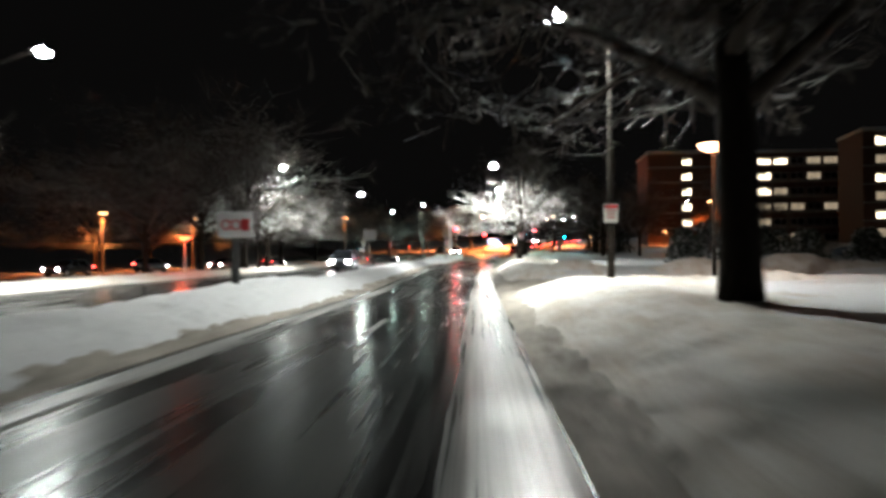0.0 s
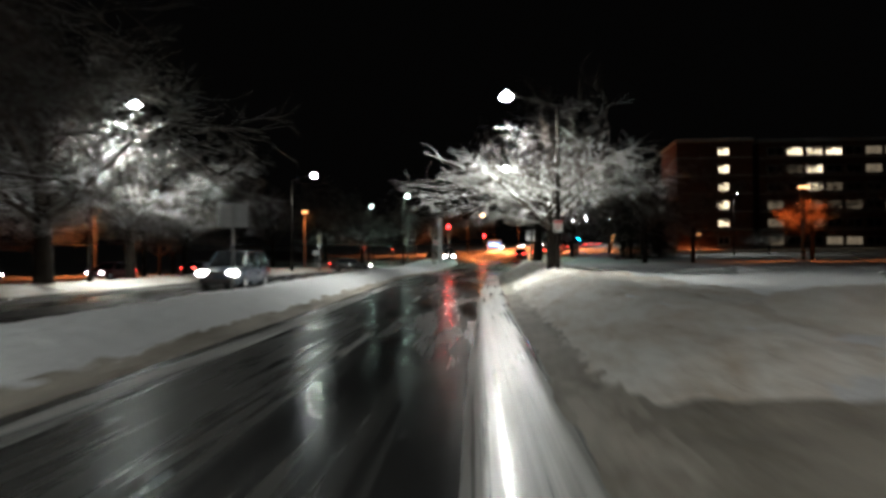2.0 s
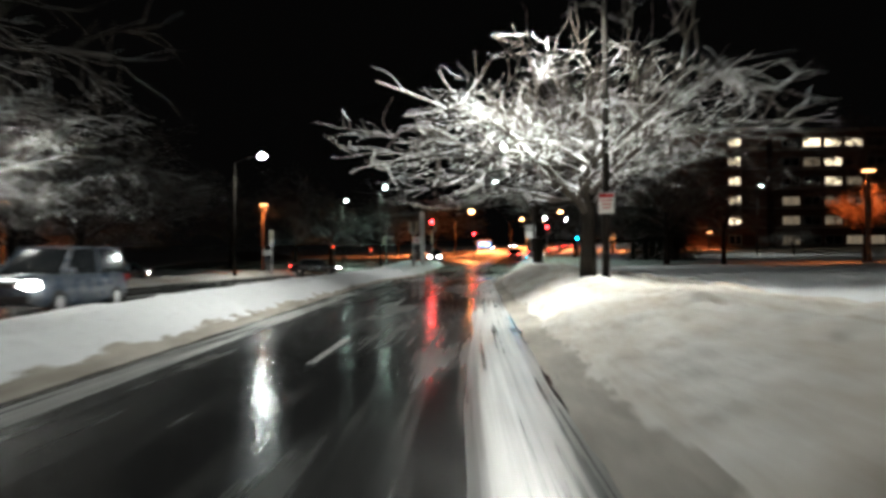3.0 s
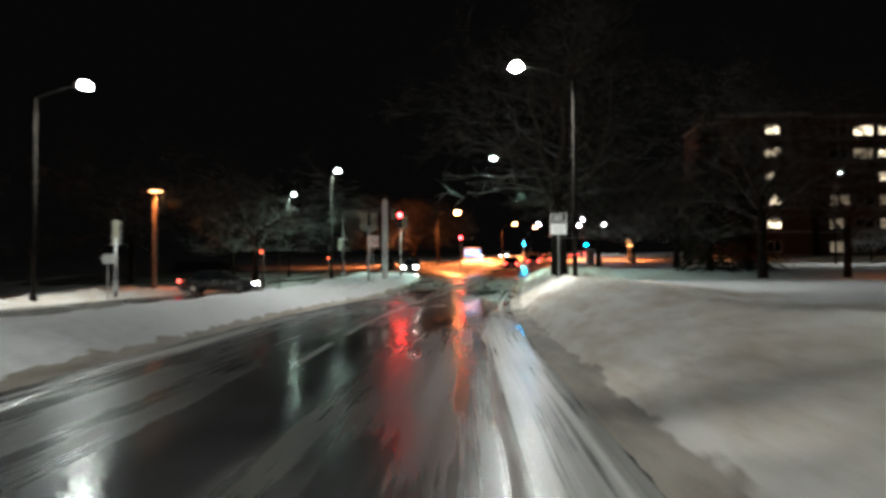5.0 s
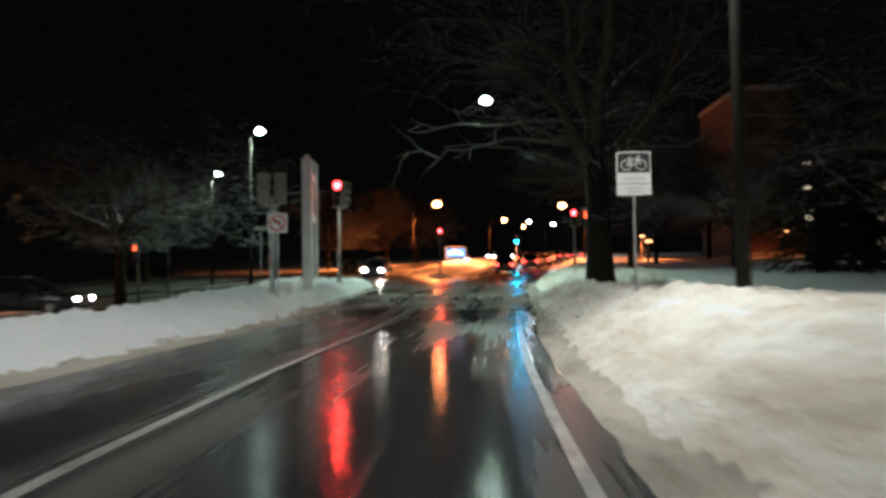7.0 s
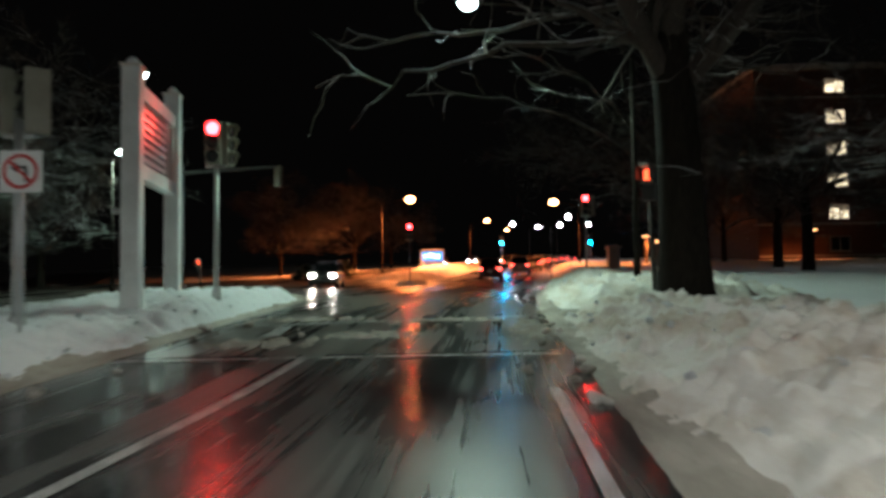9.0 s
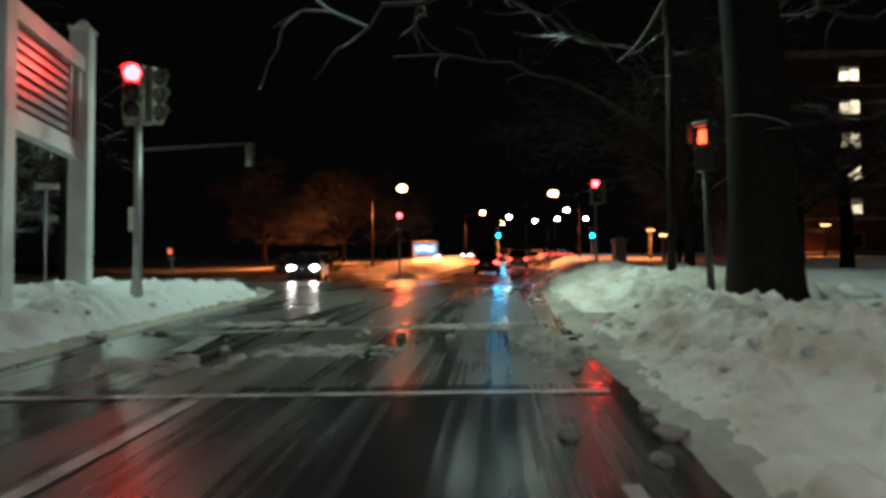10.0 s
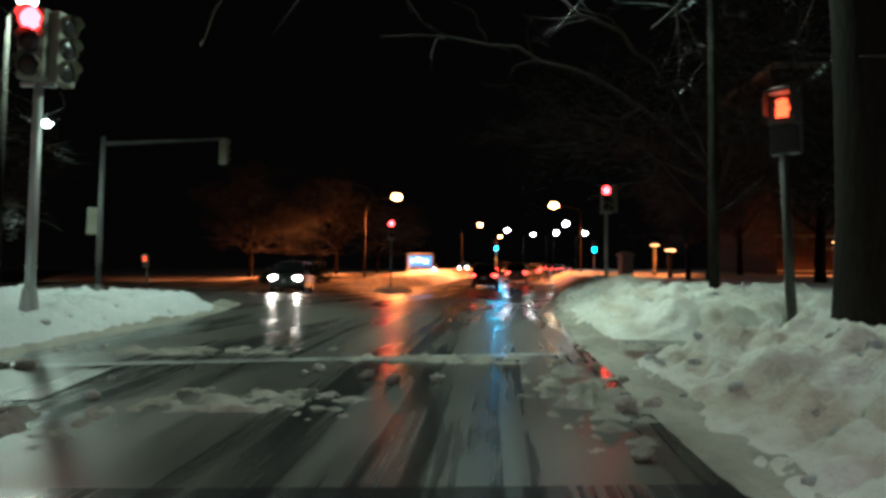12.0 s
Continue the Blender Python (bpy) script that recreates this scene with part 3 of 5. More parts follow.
street_lamp((2.2, 19.7, 8.0), 3.75, mat=POLE_BROWN, lit=0.45, cone=166)
street_lamp((1.36, 56.7, 8.5), 3.6, mat=POLE_BROWN, lit=1.0, cone=162)
street_lamp((2.85, 90.0, 9.6), 5.15, mat=POLE_BROWN, lit=0.46, cone=156)
street_lamp((3.45, 113.4, 9.7), 8.4, mat=POLE_BROWN, lit=0.55, colour=PALE_GREEN)
street_lamp((-17.2, 26.8, 9.5), -19.4, mat=POLE_BROWN, lit=0.75)
street_lamp((-16.65, 59.3, 8.95), -18.9, mat=POLE_BROWN, lit=1.15)
street_lamp((-15.3, 91.3, 9.3), -17.4, lit=0.32)
street_lamp((-9.35, 121.5, 10.0), -9.9, mat=POLE_BROWN, lit=0.6, colour=PALE_GREEN)
street_lamp((-16.7, 137.5, 9.8), -17.2, mat=POLE_BROWN, lit=0.6, colour=PALE_GREEN)
street_lamp((1.5, 169.2, 10.36), -1.6, mat=POLE_BROWN, sodium=True, lit=3.0, big=1.8, cone=164)
street_lamp((13.74, 204.3, 10.95), 11.0, mat=POLE_BROWN, sodium=True, lit=0.9, big=1.5, cone=164)
street_lamp((18.96, 176.5, 10.7), 22.0, mat=POLE_BROWN, sodium=True, lit=0.8, big=1.8, cone=136)
# lamps far up the hill
for x, y, z, s in ((24.6, 250, 14, False), (32.3, 260, 14, False), (35.5, 250, 13.6, False), (30.6, 220, 12.8, False), (44.6, 260, 14.5, False), (28, 285, 15.2, True)):
    street_lamp((x, y, z), x - 2.2, mat=POLE_BROWN, sodium=s, lit=0, big=1.6)


# ---------- lanterns along the side street ----------
def post_lantern(at, top, lit=1.0, aim=(0.5, -1.2)):
    x, y = at
    base = field(x, y)
    t = thing("post_lantern", "timber lamp post with a glowing orange shoebox lantern", "lamp post", (x, y, base), 0, "lanterns of the side street")
    h = top - base
    part("post", block(bmesh.new(), (0.28, 0.28, h + 0.1), (0, 0, h / 2 - 0.25), edge=0.04), TIMBER, t)
    part("collar", block(bmesh.new(), (0.36, 0.36, 0.10), (0, 0, h - 0.25), edge=0.02), DARK_STEEL, t)
    part("lens", block(bmesh.new(), (0.74, 0.56, 0.14), (0.06, 0, h - 0.10), edge=0.05), GLOW_LANTERN, t, "glowing orange lens")
    part("lantern_cap", block(bmesh.new(), (0.82, 0.64, 0.12), (0.06, 0, h + 0.04), edge=0.04), DARK_STEEL, t)
    if lit:
        lamp_light("lantern_light", (x + 0.1 + 0.4 * aim[0], y + 0.85 * (1 if aim[1] > 0 else -1), top - 0.2), SODIUM, lit * LANTERN_WATTS, 0.2, 128, (x + aim[0], y + aim[1], 0))


post_lantern((-21.6, 113.3), 7.45, 0.4)
post_lantern((-42.3, 101.7), 6.9)
# these four are added lanterns, placed to light the side street orange
post_lantern((-43, 78), 6.4)
post_lantern((-45, 58), 6.4)
post_lantern((-46, 38), 6.4)
post_lantern((-47, 16), 6.4)
post_lantern((30.6, 92.5), 8.1, 0.55, (0.9, 2.0))
post_lantern((43.6, 164.0), 6.2, 0.25, (0.5, 3.0))
post_lantern((28.0, 170.0), 6.1, 0.5)
post_lantern((25.7, 160.0), 5.0, 0)
street_lamp((38.9, 131.0, 10.9), 38.3, lit=0.15, big=0.5)


def saucer_lamp(at, base, top, post, glow, colour, watts, label, wide=0.46):
    """Slim post under a shallow glowing bowl with a flat lid."""
    t = thing("saucer_lamp", label, "lamp post", (at[0], at[1], base), 0, "saucer lamps")
    h = top - base
    part("post", rod(bmesh.new(), (0, 0, -0.5), (0, 0, h - 0.12), 0.085, 0.06), post, t, smooth=True)
    bowl = bmesh.new()
    rings = [(0.30, -0.20), (0.62, -0.13), (0.86, -0.05), (1.0, 0.04), (0.98, 0.07)]
    for (r0, z0), (r1, z1) in zip(rings, rings[1:]):
        bmesh.ops.create_cone(bowl, cap_ends=False, segments=28, radius1=r0 * wide, radius2=r1 * wide, depth=z1 - z0, matrix=Matrix.Translation((0, 0, h + (z0 + z1) / 2)))
    bmesh.ops.create_circle(bowl, cap_ends=True, segments=28, radius=0.30 * wide, matrix=Matrix.Translation((0, 0, h - 0.20)))
    bmesh.ops.remove_doubles(bowl, verts=bowl.verts[:], dist=0.001)
    part("lens", bowl, glow, t, "glowing bowl", True)
    part("lid", rod(bmesh.new(), (0, 0, h + 0.075), (0, 0, h + 0.13), wide * 1.02, wide * 0.6, 28), DARK_STEEL, t)
    part("collar", rod(bmesh.new(), (0, 0, h - 0.36), (0, 0, h - 0.205), 0.075, 0.12, 16), DARK_STEEL, t)
    lamp_light("saucer_light", (at[0], at[1] - 0.75, top - 0.3), colour, watts, 0.3)


saucer_lamp((8.7, 26.0), field(8.7, 26.0), 5.25, POLE_BROWN, GLOW_BOWL, SODIUM, 70, "slim dark lamp post with a wide glowing orange saucer lamp", 0.54)
saucer_lamp((-18.4, 43.0), field(-18.4, 43.0), 2.5, STEEL, GLOW_HAND, (1.0, 0.12, 0.04), 40, "low pale lamp post with a glowing red saucer lamp", 0.42)


# ---------- traffic signals ----------
def signal_head(parent, at, turn, lit=None, low=0.0):
    """Three-lens signal head under a parent; lit is 0 red, 2 green or None."""
    m = pose(*at, 0, 0, turn)
    head = new("signal_head", mesh_of("signal_head", block(bmesh.new(), (0.38, 0.20, 1.08), (0, 0.02, 0), edge=0.03), HOUSING))
    head.parent, head.matrix_basis = parent, m
    for k in range(3):
        z = 0.35 - 0.35 * k
        glow = {0: GLOW_RED, 2: GLOW_CYAN}[k] if lit == k else LENS_DARK
        lens = blob(bmesh.new(), (0, -0.085, z), (0.165, 0.06, 0.165))
        part("lens", lens, glow, head, ("glowing red lens" if k == 0 else "glowing green lens") if lit == k else "", True)
        vis = bmesh.new()
        rows = []
        for a in steps(-35, 215, 14):
            ca, sa = 0.172 * math.cos(radians(a)), 0.172 * math.sin(radians(a))
            rows.append([vis.verts.new((ca, -0.08, z + sa)), vis.verts.new((ca, -0.24 if 20 < a < 160 else -0.15, z + sa))])
        for a, b in zip(rows, rows[1:]):
            vis.faces.new((a[0], a[1], b[1], b[0]))
        bmesh.ops.solidify(vis, geom=vis.faces[:], thickness=0.008)
        part("visor", vis, HOUSING, head)
    return head


def signal_post(at, red_z, base, label, heads, mat=STEEL, radius=0.07):
    t = thing("traffic_signal", label, "traffic light", (at[0], at[1], base), 0, "traffic signals of the crossing")
    top = red_z - base - 0.34
    part("post", rod(bmesh.new(), (0, 0, -0.6), (0, 0, top - 0.3), radius * 1.1, radius * 0.9), mat, t, smooth=True)
    part("base_plate", rod(bmesh.new(), (0, 0, -0.3), (0, 0, 0.16), radius * 2.2, radius * 1.4), mat, t)
    part("bracket", block(bmesh.new(), (0.5, 0.08, 0.06), (0, 0, top - 0.58)), mat, t)
    for dx, dy, turn, lit in heads:
        signal_head(t, (dx, dy, top), turn, lit)
    return t


def signal_glow(at, watts=110, colour=(1, 0.06, 0.04)):
    lamp_light("signal_light", at, colour, watts, 0.1, 84, (1.5, 60, 0))


signal_post((-3.25, 110.6), 5.25, 1.12, "steel traffic signal post with red lit and side heads, in snow", [(-0.03, -0.15, 0, 0), (0.27, 0.12, 75, None)])
signal_post((1.5, 142.1), 5.19, 1.2, "slim traffic signal post showing red on a snowy island", [(0, -0.1, 0, 0)], radius=0.05)
signal_post((10.75, 128.7), 5.51, 1.5, "traffic signal post showing red above the snow bank", [(-0.05, -0.12, 0, 0), (0.3, 0.1, -60, None)])
signal_post((12.5, 176.6), 6.5, 2.6, "far traffic signal showing green", [(0, -0.1, -8, 2)], radius=0.05)
signal_post((20.7, 166.4), 5.9, 2.2, "far traffic signal showing green beside the road", [(0, -0.1, -8, 2)], radius=0.05)
signal_post((-4.75, 104.5), 4.75, 0.72, "traffic signal post with grey heads facing away", [(-0.28, 0.0, 150, None), (0.28, 0.0, 215, None)], radius=0.09)
signal_post((-15.5, 94.6), 3.6, 0.8, "grey traffic signal facing the opposite lanes", [(0, 0.1, 170, None)])
signal_glow((-3.3, 110.1, 5.25))
signal_glow((1.5, 141.6, 5.19))
signal_glow((10.7, 128.2, 5.5))
signal_glow((12.5, 176.2, 6.4), 1100, (0.0, 0.42, 1.0))
signal_glow((20.7, 166.0, 5.8), 700, (0.0, 0.42, 1.0))

# mast arm with a hanging head
t = thing("mast_arm_signal", "steel mast with a long arm and a hanging signal head", "traffic light", (-10.0, 128.7, 1.0), 0, "traffic signals of the crossing")
part("post", rod(bmesh.new(), (0, 0, -0.8), (0, 0, 6.35), 0.13, 0.09), POLE_STEEL, t, smooth=True)
part("base_plate", rod(bmesh.new(), (0, 0, -0.3), (0, 0, 0.35), 0.34, 0.22), POLE_STEEL, t)
part("arm", tube(bmesh.new(), [Vector((4.75 * s, 0, 6.05 + 0.30 * s)) for s in steps(0, 1, 6)], [0.09, 0.085, 0.08, 0.07, 0.06, 0.055], 10), POLE_STEEL, t)
signal_head(t, (4.85, 0.05, 5.85), 150)
signal_head(t, (-0.32, 0, 2.9), 200)


# ---------- pedestrian signals ----------
def walk_signal(at, z, base, turn, label, wide=0.36):
    t = thing("pedestrian_signal", label, "pedestrian signal", (at[0], at[1], base), 0, "pedestrian signals")
    h = z - base
    part("post", rod(bmesh.new(), (0.16, 0.14, -0.6), (0.06, 0.14, h - 0.35), 0.065, 0.055), TIMBER, t, smooth=True)
    head = new("signal_head", mesh_of("signal_head", block(bmesh.new(), (wide, 0.24, 0.40), (0, 0.06, 0), edge=0.03), DARK_STEEL))
    head.parent, head.matrix_basis = t, pose(0, 0, h, 0, 0, turn)
    palm = bmesh.new()
    block(palm, (0.15, 0.02, 0.13), (0, -0.075, -0.05), edge=0.008)
    for k in range(4):
        block(palm, (0.028, 0.02, 0.12 - 0.02 * abs(k - 1.5)), (-0.056 + 0.037 * k, -0.075, 0.07))
    block(palm, (0.03, 0.02, 0.10), (0.10, -0.075, 0.0), (0, 35, 0))
    part("hand_symbol", palm, GLOW_HAND, head, "glowing orange hand symbol")
    hood = bmesh.new()
    block(hood, (wide, 0.26, 0.02), (0, -0.16, 0.205), (4, 0, 0))
    block(hood, (0.02, 0.26, 0.34), (-wide / 2 + 0.01, -0.16, 0.06))
    block(hood, (0.02, 0.26, 0.36), (wide / 2 - 0.01, -0.16, 0.06))
    part("hood", hood, DARK_STEEL, head)
    lower = block(bmesh.new(), (wide, 0.20, 0.36), (0, 0.08, -0.40), edge=0.03)
    part("lower_head", lower, SIGN_BLACK, head)
    part("snow_cap", blob(bmesh.new(), (0, -0.04, 0.22), (wide * 0.52, 0.24, 0.05)), SNOW, head, "cap of snow", True)
    return t


walk_signal((7.15, 108.6), 3.71, 1.15, -46, "pedestrian signal with a lit orange hand on a leaning post")
walk_signal((-14.3, 145.6), 3.0, 1.2, 0, "pedestrian signal glowing orange at the far corner")
walk_signal((-14.6, 116.6), 2.9, 0.5, 0, "pedestrian signal glowing orange beside the side street")


# ---------- signs ----------
def sign_post(parent, top, low=-0.6, mat=STEEL, y=0.03, w=0.05):
    part("post", block(bmesh.new(), (w, 0.035, top - low), (0, y, (top + low) / 2)), mat, parent)


# bicycle sign: black upper panel with a bicycle, white lower panels
t = thing("bicycle_sign", "black and white bicycle sign on a post in snow", "road sign", (5.52, 96.4, 0.95), -3, "road signs")
sign_post(t, 3.15, -0.6)
part("panel", block(bmesh.new(), (0.80, 0.012, 1.02), (0, 0, 2.70), edge=0.004), SIGN_WHITE, t)
part("dark_field", block(bmesh.new(), (0.74, 0.008, 0.46), (0, -0.010, 2.95)), SIGN_BLACK, t, "black upper field")
bike = bmesh.new()
for x in (-0.17, 0.17):
    ring(bike, (x, -0.018, 2.90), 0.115, 0.022)
for a, b in (((-0.17, 2.90), (-0.02, 2.89)), ((-0.17, 2.90), (-0.09, 3.03)), ((-0.09, 3.03), (-0.02, 2.89)), ((-0.09, 3.03), (0.10, 3.04)), ((-0.02, 2.89), (0.10, 3.04)), ((0.17, 2.90), (0.09, 3.09)), ((0.09, 3.09), (0.15, 3.10)), ((-0.13, 3.07), (-0.05, 3.07)), ((-0.09, 3.03), (-0.09, 3.07))):
    rod(bike, (a[0], -0.018, a[1]), (b[0], -0.018, b[1]), 0.011, sides=6)
part("bicycle_symbol", bike, SIGN_WHITE, t, "white bicycle symbol")
part("divider", block(bmesh.new(), (0.76, 0.008, 0.012), (0, -0.010, 2.46)), SIGN_BLACK, t)
for z, w in ((2.58, 0.5), (2.36, 0.42), (2.27, 0.3)):
    part("lettering_bar", block(bmesh.new(), (w, 0.006, 0.035), (0, -0.010, z)), SIGN_BACK, t)


def turn_sign(parent, z, size, slash=True):
    part("panel", block(bmesh.new(), (size, 0.012, size), (0, 0, z), edge=0.004), SIGN_WHITE, parent)
    arrow = bmesh.new()
    block(arrow, (0.07 * size, 0.006, 0.34 * size), (0.13 * size, -0.011, z - 0.08 * size))
    block(arrow, (0.34 * size, 0.006, 0.07 * size), (-0.02 * size, -0.011, z + 0.10 * size))
    block(arrow, (0.16 * size, 0.006, 0.06 * size), (-0.15 * size, -0.011, z + 0.14 * size), (0, -45, 0))
    block(arrow, (0.16 * size, 0.006, 0.06 * size), (-0.15 * size, -0.011, z + 0.05 * size), (0, 45, 0))
    part("arrow", arrow, SIGN_BLACK, parent, "black turn arrow")
    part("red_ring", ring(bmesh.new(), (0, -0.014, z), 0.38 * size, 0.085 * size), SIGN_RED, parent)
    part("red_slash", block(bmesh.new(), (0.72 * size, 0.006, 0.075 * size), (0, -0.018, z), (0, 45, 0)), SIGN_RED, parent)


t = thing("no_turn_sign", "white square no-turn sign with a red ring on a steel post", "road sign", (-4.45, 104.0, 0.72), 0, "road signs")
sign_post(t, 2.85, -0.5)
turn_sign(t, 2.45, 0.66)

# panel over the verge with two red rings, seen from its front
t = thing("road_sign", "wide white road sign with two red rings on a thick post", "road sign", (-6.85, 19.4, 0.4), 0, "road signs")
sign_post(t, 2.0, -0.5, DARK_STEEL, w=0.22)
part("panel", block(bmesh.new(), (1.0, 0.02, 0.72), (0, 0, 1.82), edge=0.006), SIGN_WHITE, t)
for x in (-0.25, 0.02):
    part("red_ring", ring(bmesh.new(), (x, -0.016, 1.82), 0.13, 0.05), SIGN_RED, t)
part("lettering_bar", block(bmesh.new(), (0.24, 0.008, 0.34), (0.30, -0.014, 1.82)), SIGN_RED, t)

# signs of the opposite lanes, seen from the back
for x, y, z, w, h in ((-7.2, 46.4, 2.66, 0.9, 0.7), (-15.9, 94.7, 2.0, 0.6, 0.45), (-8.2, 117.0, 3.9, 0.7, 0.18)):
    t = thing("road_sign", "road sign seen from its bare aluminium back", "road sign", (x, y, 0.4), 0, "road signs")
    sign_post(t, z - 0.4 + h / 2, -0.5, STEEL, -0.03)
    part("panel", block(bmesh.new(), (w, 0.012, h), (0, 0, z - 0.4), edge=0.004), SIGN_BACK, t)

# small signs strapped to the lamp poles of the right kerb
for x, y, z in ((3.75, 19.7, 2.45), (3.6, 56.7, 2.76)):
    t = thing("parking_sign", "small white parking sign with red band strapped to a lamp pole", "road sign", (x - 0.02, y - 0.15, z), 0, "road signs")
    panel = part("panel", block(bmesh.new(), (0.40, 0.012, 0.52), edge=0.004), SIGN_WHITE, t)
    part("red_band", block(bmesh.new(), (0.36, 0.006, 0.10), (0, -0.010, 0.19)), SIGN_RED, panel)
    for k in range(3):
        part("lettering_bar", block(bmesh.new(), (0.28 - 0.05 * k, 0.006, 0.03), (0, -0.010, 0.07 - 0.09 * k)), SIGN_RED, panel)
    for k in (-0.17, 0.17):
        part("strap", ring(bmesh.new(), (0.02, 0.15, k), 0.115, 0.012, (0, 0, 0), 20, 0.025), STEEL, t)
        part("bracket", block(bmesh.new(), (0.05, 0.05, 0.04), (0, 0.03, k)), STEEL, t)

# street name blade
t = thing("street_name_sign", "green street name blade on a slim post with a small lamp", "road sign", (-13.6, 118.5, 0.4), 0, "road signs")
sign_post(t, 4.3, -0.4, DARK_STEEL, w=0.09)
part("blade", block(bmesh.new(), (1.1, 0.03, 0.2), (0.5, 0, 4.25)), SIGN_GREEN, t)
part("lettering_bar", block(bmesh.new(), (0.8, 0.006, 0.07), (0.5, -0.02, 4.25)), SIGN_WHITE, t)

# big timber sign of the median: two white posts, ladder of slats between beams
t = thing("entrance_sign", "tall white timber sign frame with a slatted board" , "sign", (-4.2, 109.0, 0.6), 95.5, "")
for x, h in ((-1.68, 5.25), (1.68, 5.55)):
    post = part("post", block(bmesh.new(), (0.36, 0.36, h + 0.5), (x, 0, h / 2 - 0.25), edge=0.02), WHITE_POST, t)
    part("finial", blob(bmesh.new(), (x, 0, h + 0.10), (0.13, 0.13, 0.14)), WHITE_POST, post, smooth=True)
    part("post_cap", block(bmesh.new(), (0.42, 0.42, 0.05), (x, 0, h + 0.026)), SNOW, post, "snowy cap")
part("beam", block(bmesh.new(), (2.98, 0.24, 0.30), (0, 0, 4.85), edge=0.015), WHITE_POST, t)
part("beam", block(bmesh.new(), (2.98, 0.24, 0.32), (0, 0, 3.15), edge=0.015), WHITE_POST, t)
part("board", block(bmesh.new(), (2.60, 0.05, 1.36), (0, 0.03, 4.0)), DARK_STEEL, t, "dark name board")
for x in (-1.38, 1.38, 0.95):
    part("stile", block(bmesh.new(), (0.09, 0.14, 1.37), (x, 0, 4.0)), WHITE_POST, t)
for k in range(7):
    part("name_slat", block(bmesh.new(), (2.2, 0.03, 0.10), (-0.22, -0.03, 3.46 + 0.18 * k), edge=0.006), SIGN_BACK, t)


# stone gate pillar beyond the crossing
t = thing("gate_pillar", "pale stone gate pillar with a snow cap beside the road", "pillar", (17.2, 146, 2.0), 0, "")
part("shaft", block(bmesh.new(), (0.8, 0.8, 2.1), (0, 0, 0.6), edge=0.03), CONCRETE, t)
part("cap_stone", block(bmesh.new(), (1.05, 1.05, 0.16), (0, 0, 1.73), edge=0.03), CONCRETE, t)
part("snow_cap", blob(bmesh.new(), (0, 0, 1.80), (0.5, 0.5, 0.14)), SNOW, t, "cap of snow", True)

# ---------- bus shelter with a backlit panel ----------
t = thing("bus_shelter", "small glass bus shelter with a glowing blue advertising panel", "bus shelter", (4.2, 181, rise(181)), 0, "")
part("roof", block(bmesh.new(), (3.2, 1.5, 0.14), (0, 0, 2.5), edge=0.04), DARK_STEEL, t)
for x in (-1.5, 1.5):
    for y in (-0.65, 0.65):
        part("post", block(bmesh.new(), (0.08, 0.08, 2.45), (x, y, 1.22)), DARK_STEEL, t)
part("back_wall", block(bmesh.new(), (2.9, 0.04, 2.0), (0, 0.68, 1.4)), SIGN_BACK, t)
ad = part("panel", block(bmesh.new(), (2.6, 0.10, 1.15), (0, -0.70, 1.75)), GLOW_AD, t, "glowing blue panel")
for x, w, z in ((-0.9, 0.25, 1.75), (-0.2, 0.7, 1.85), (0.6, 0.6, 1.7)):
    part("lettering_bar", block(bmesh.new(), (w, 0.02, 0.4), (x, -0.76, z)), GLOW_AD_WHITE, ad)
part("snow_cap", blob(bmesh.new(), (0, 0, 2.58), (1.6, 0.75, 0.10)), SNOW, t, "cap of snow", True)

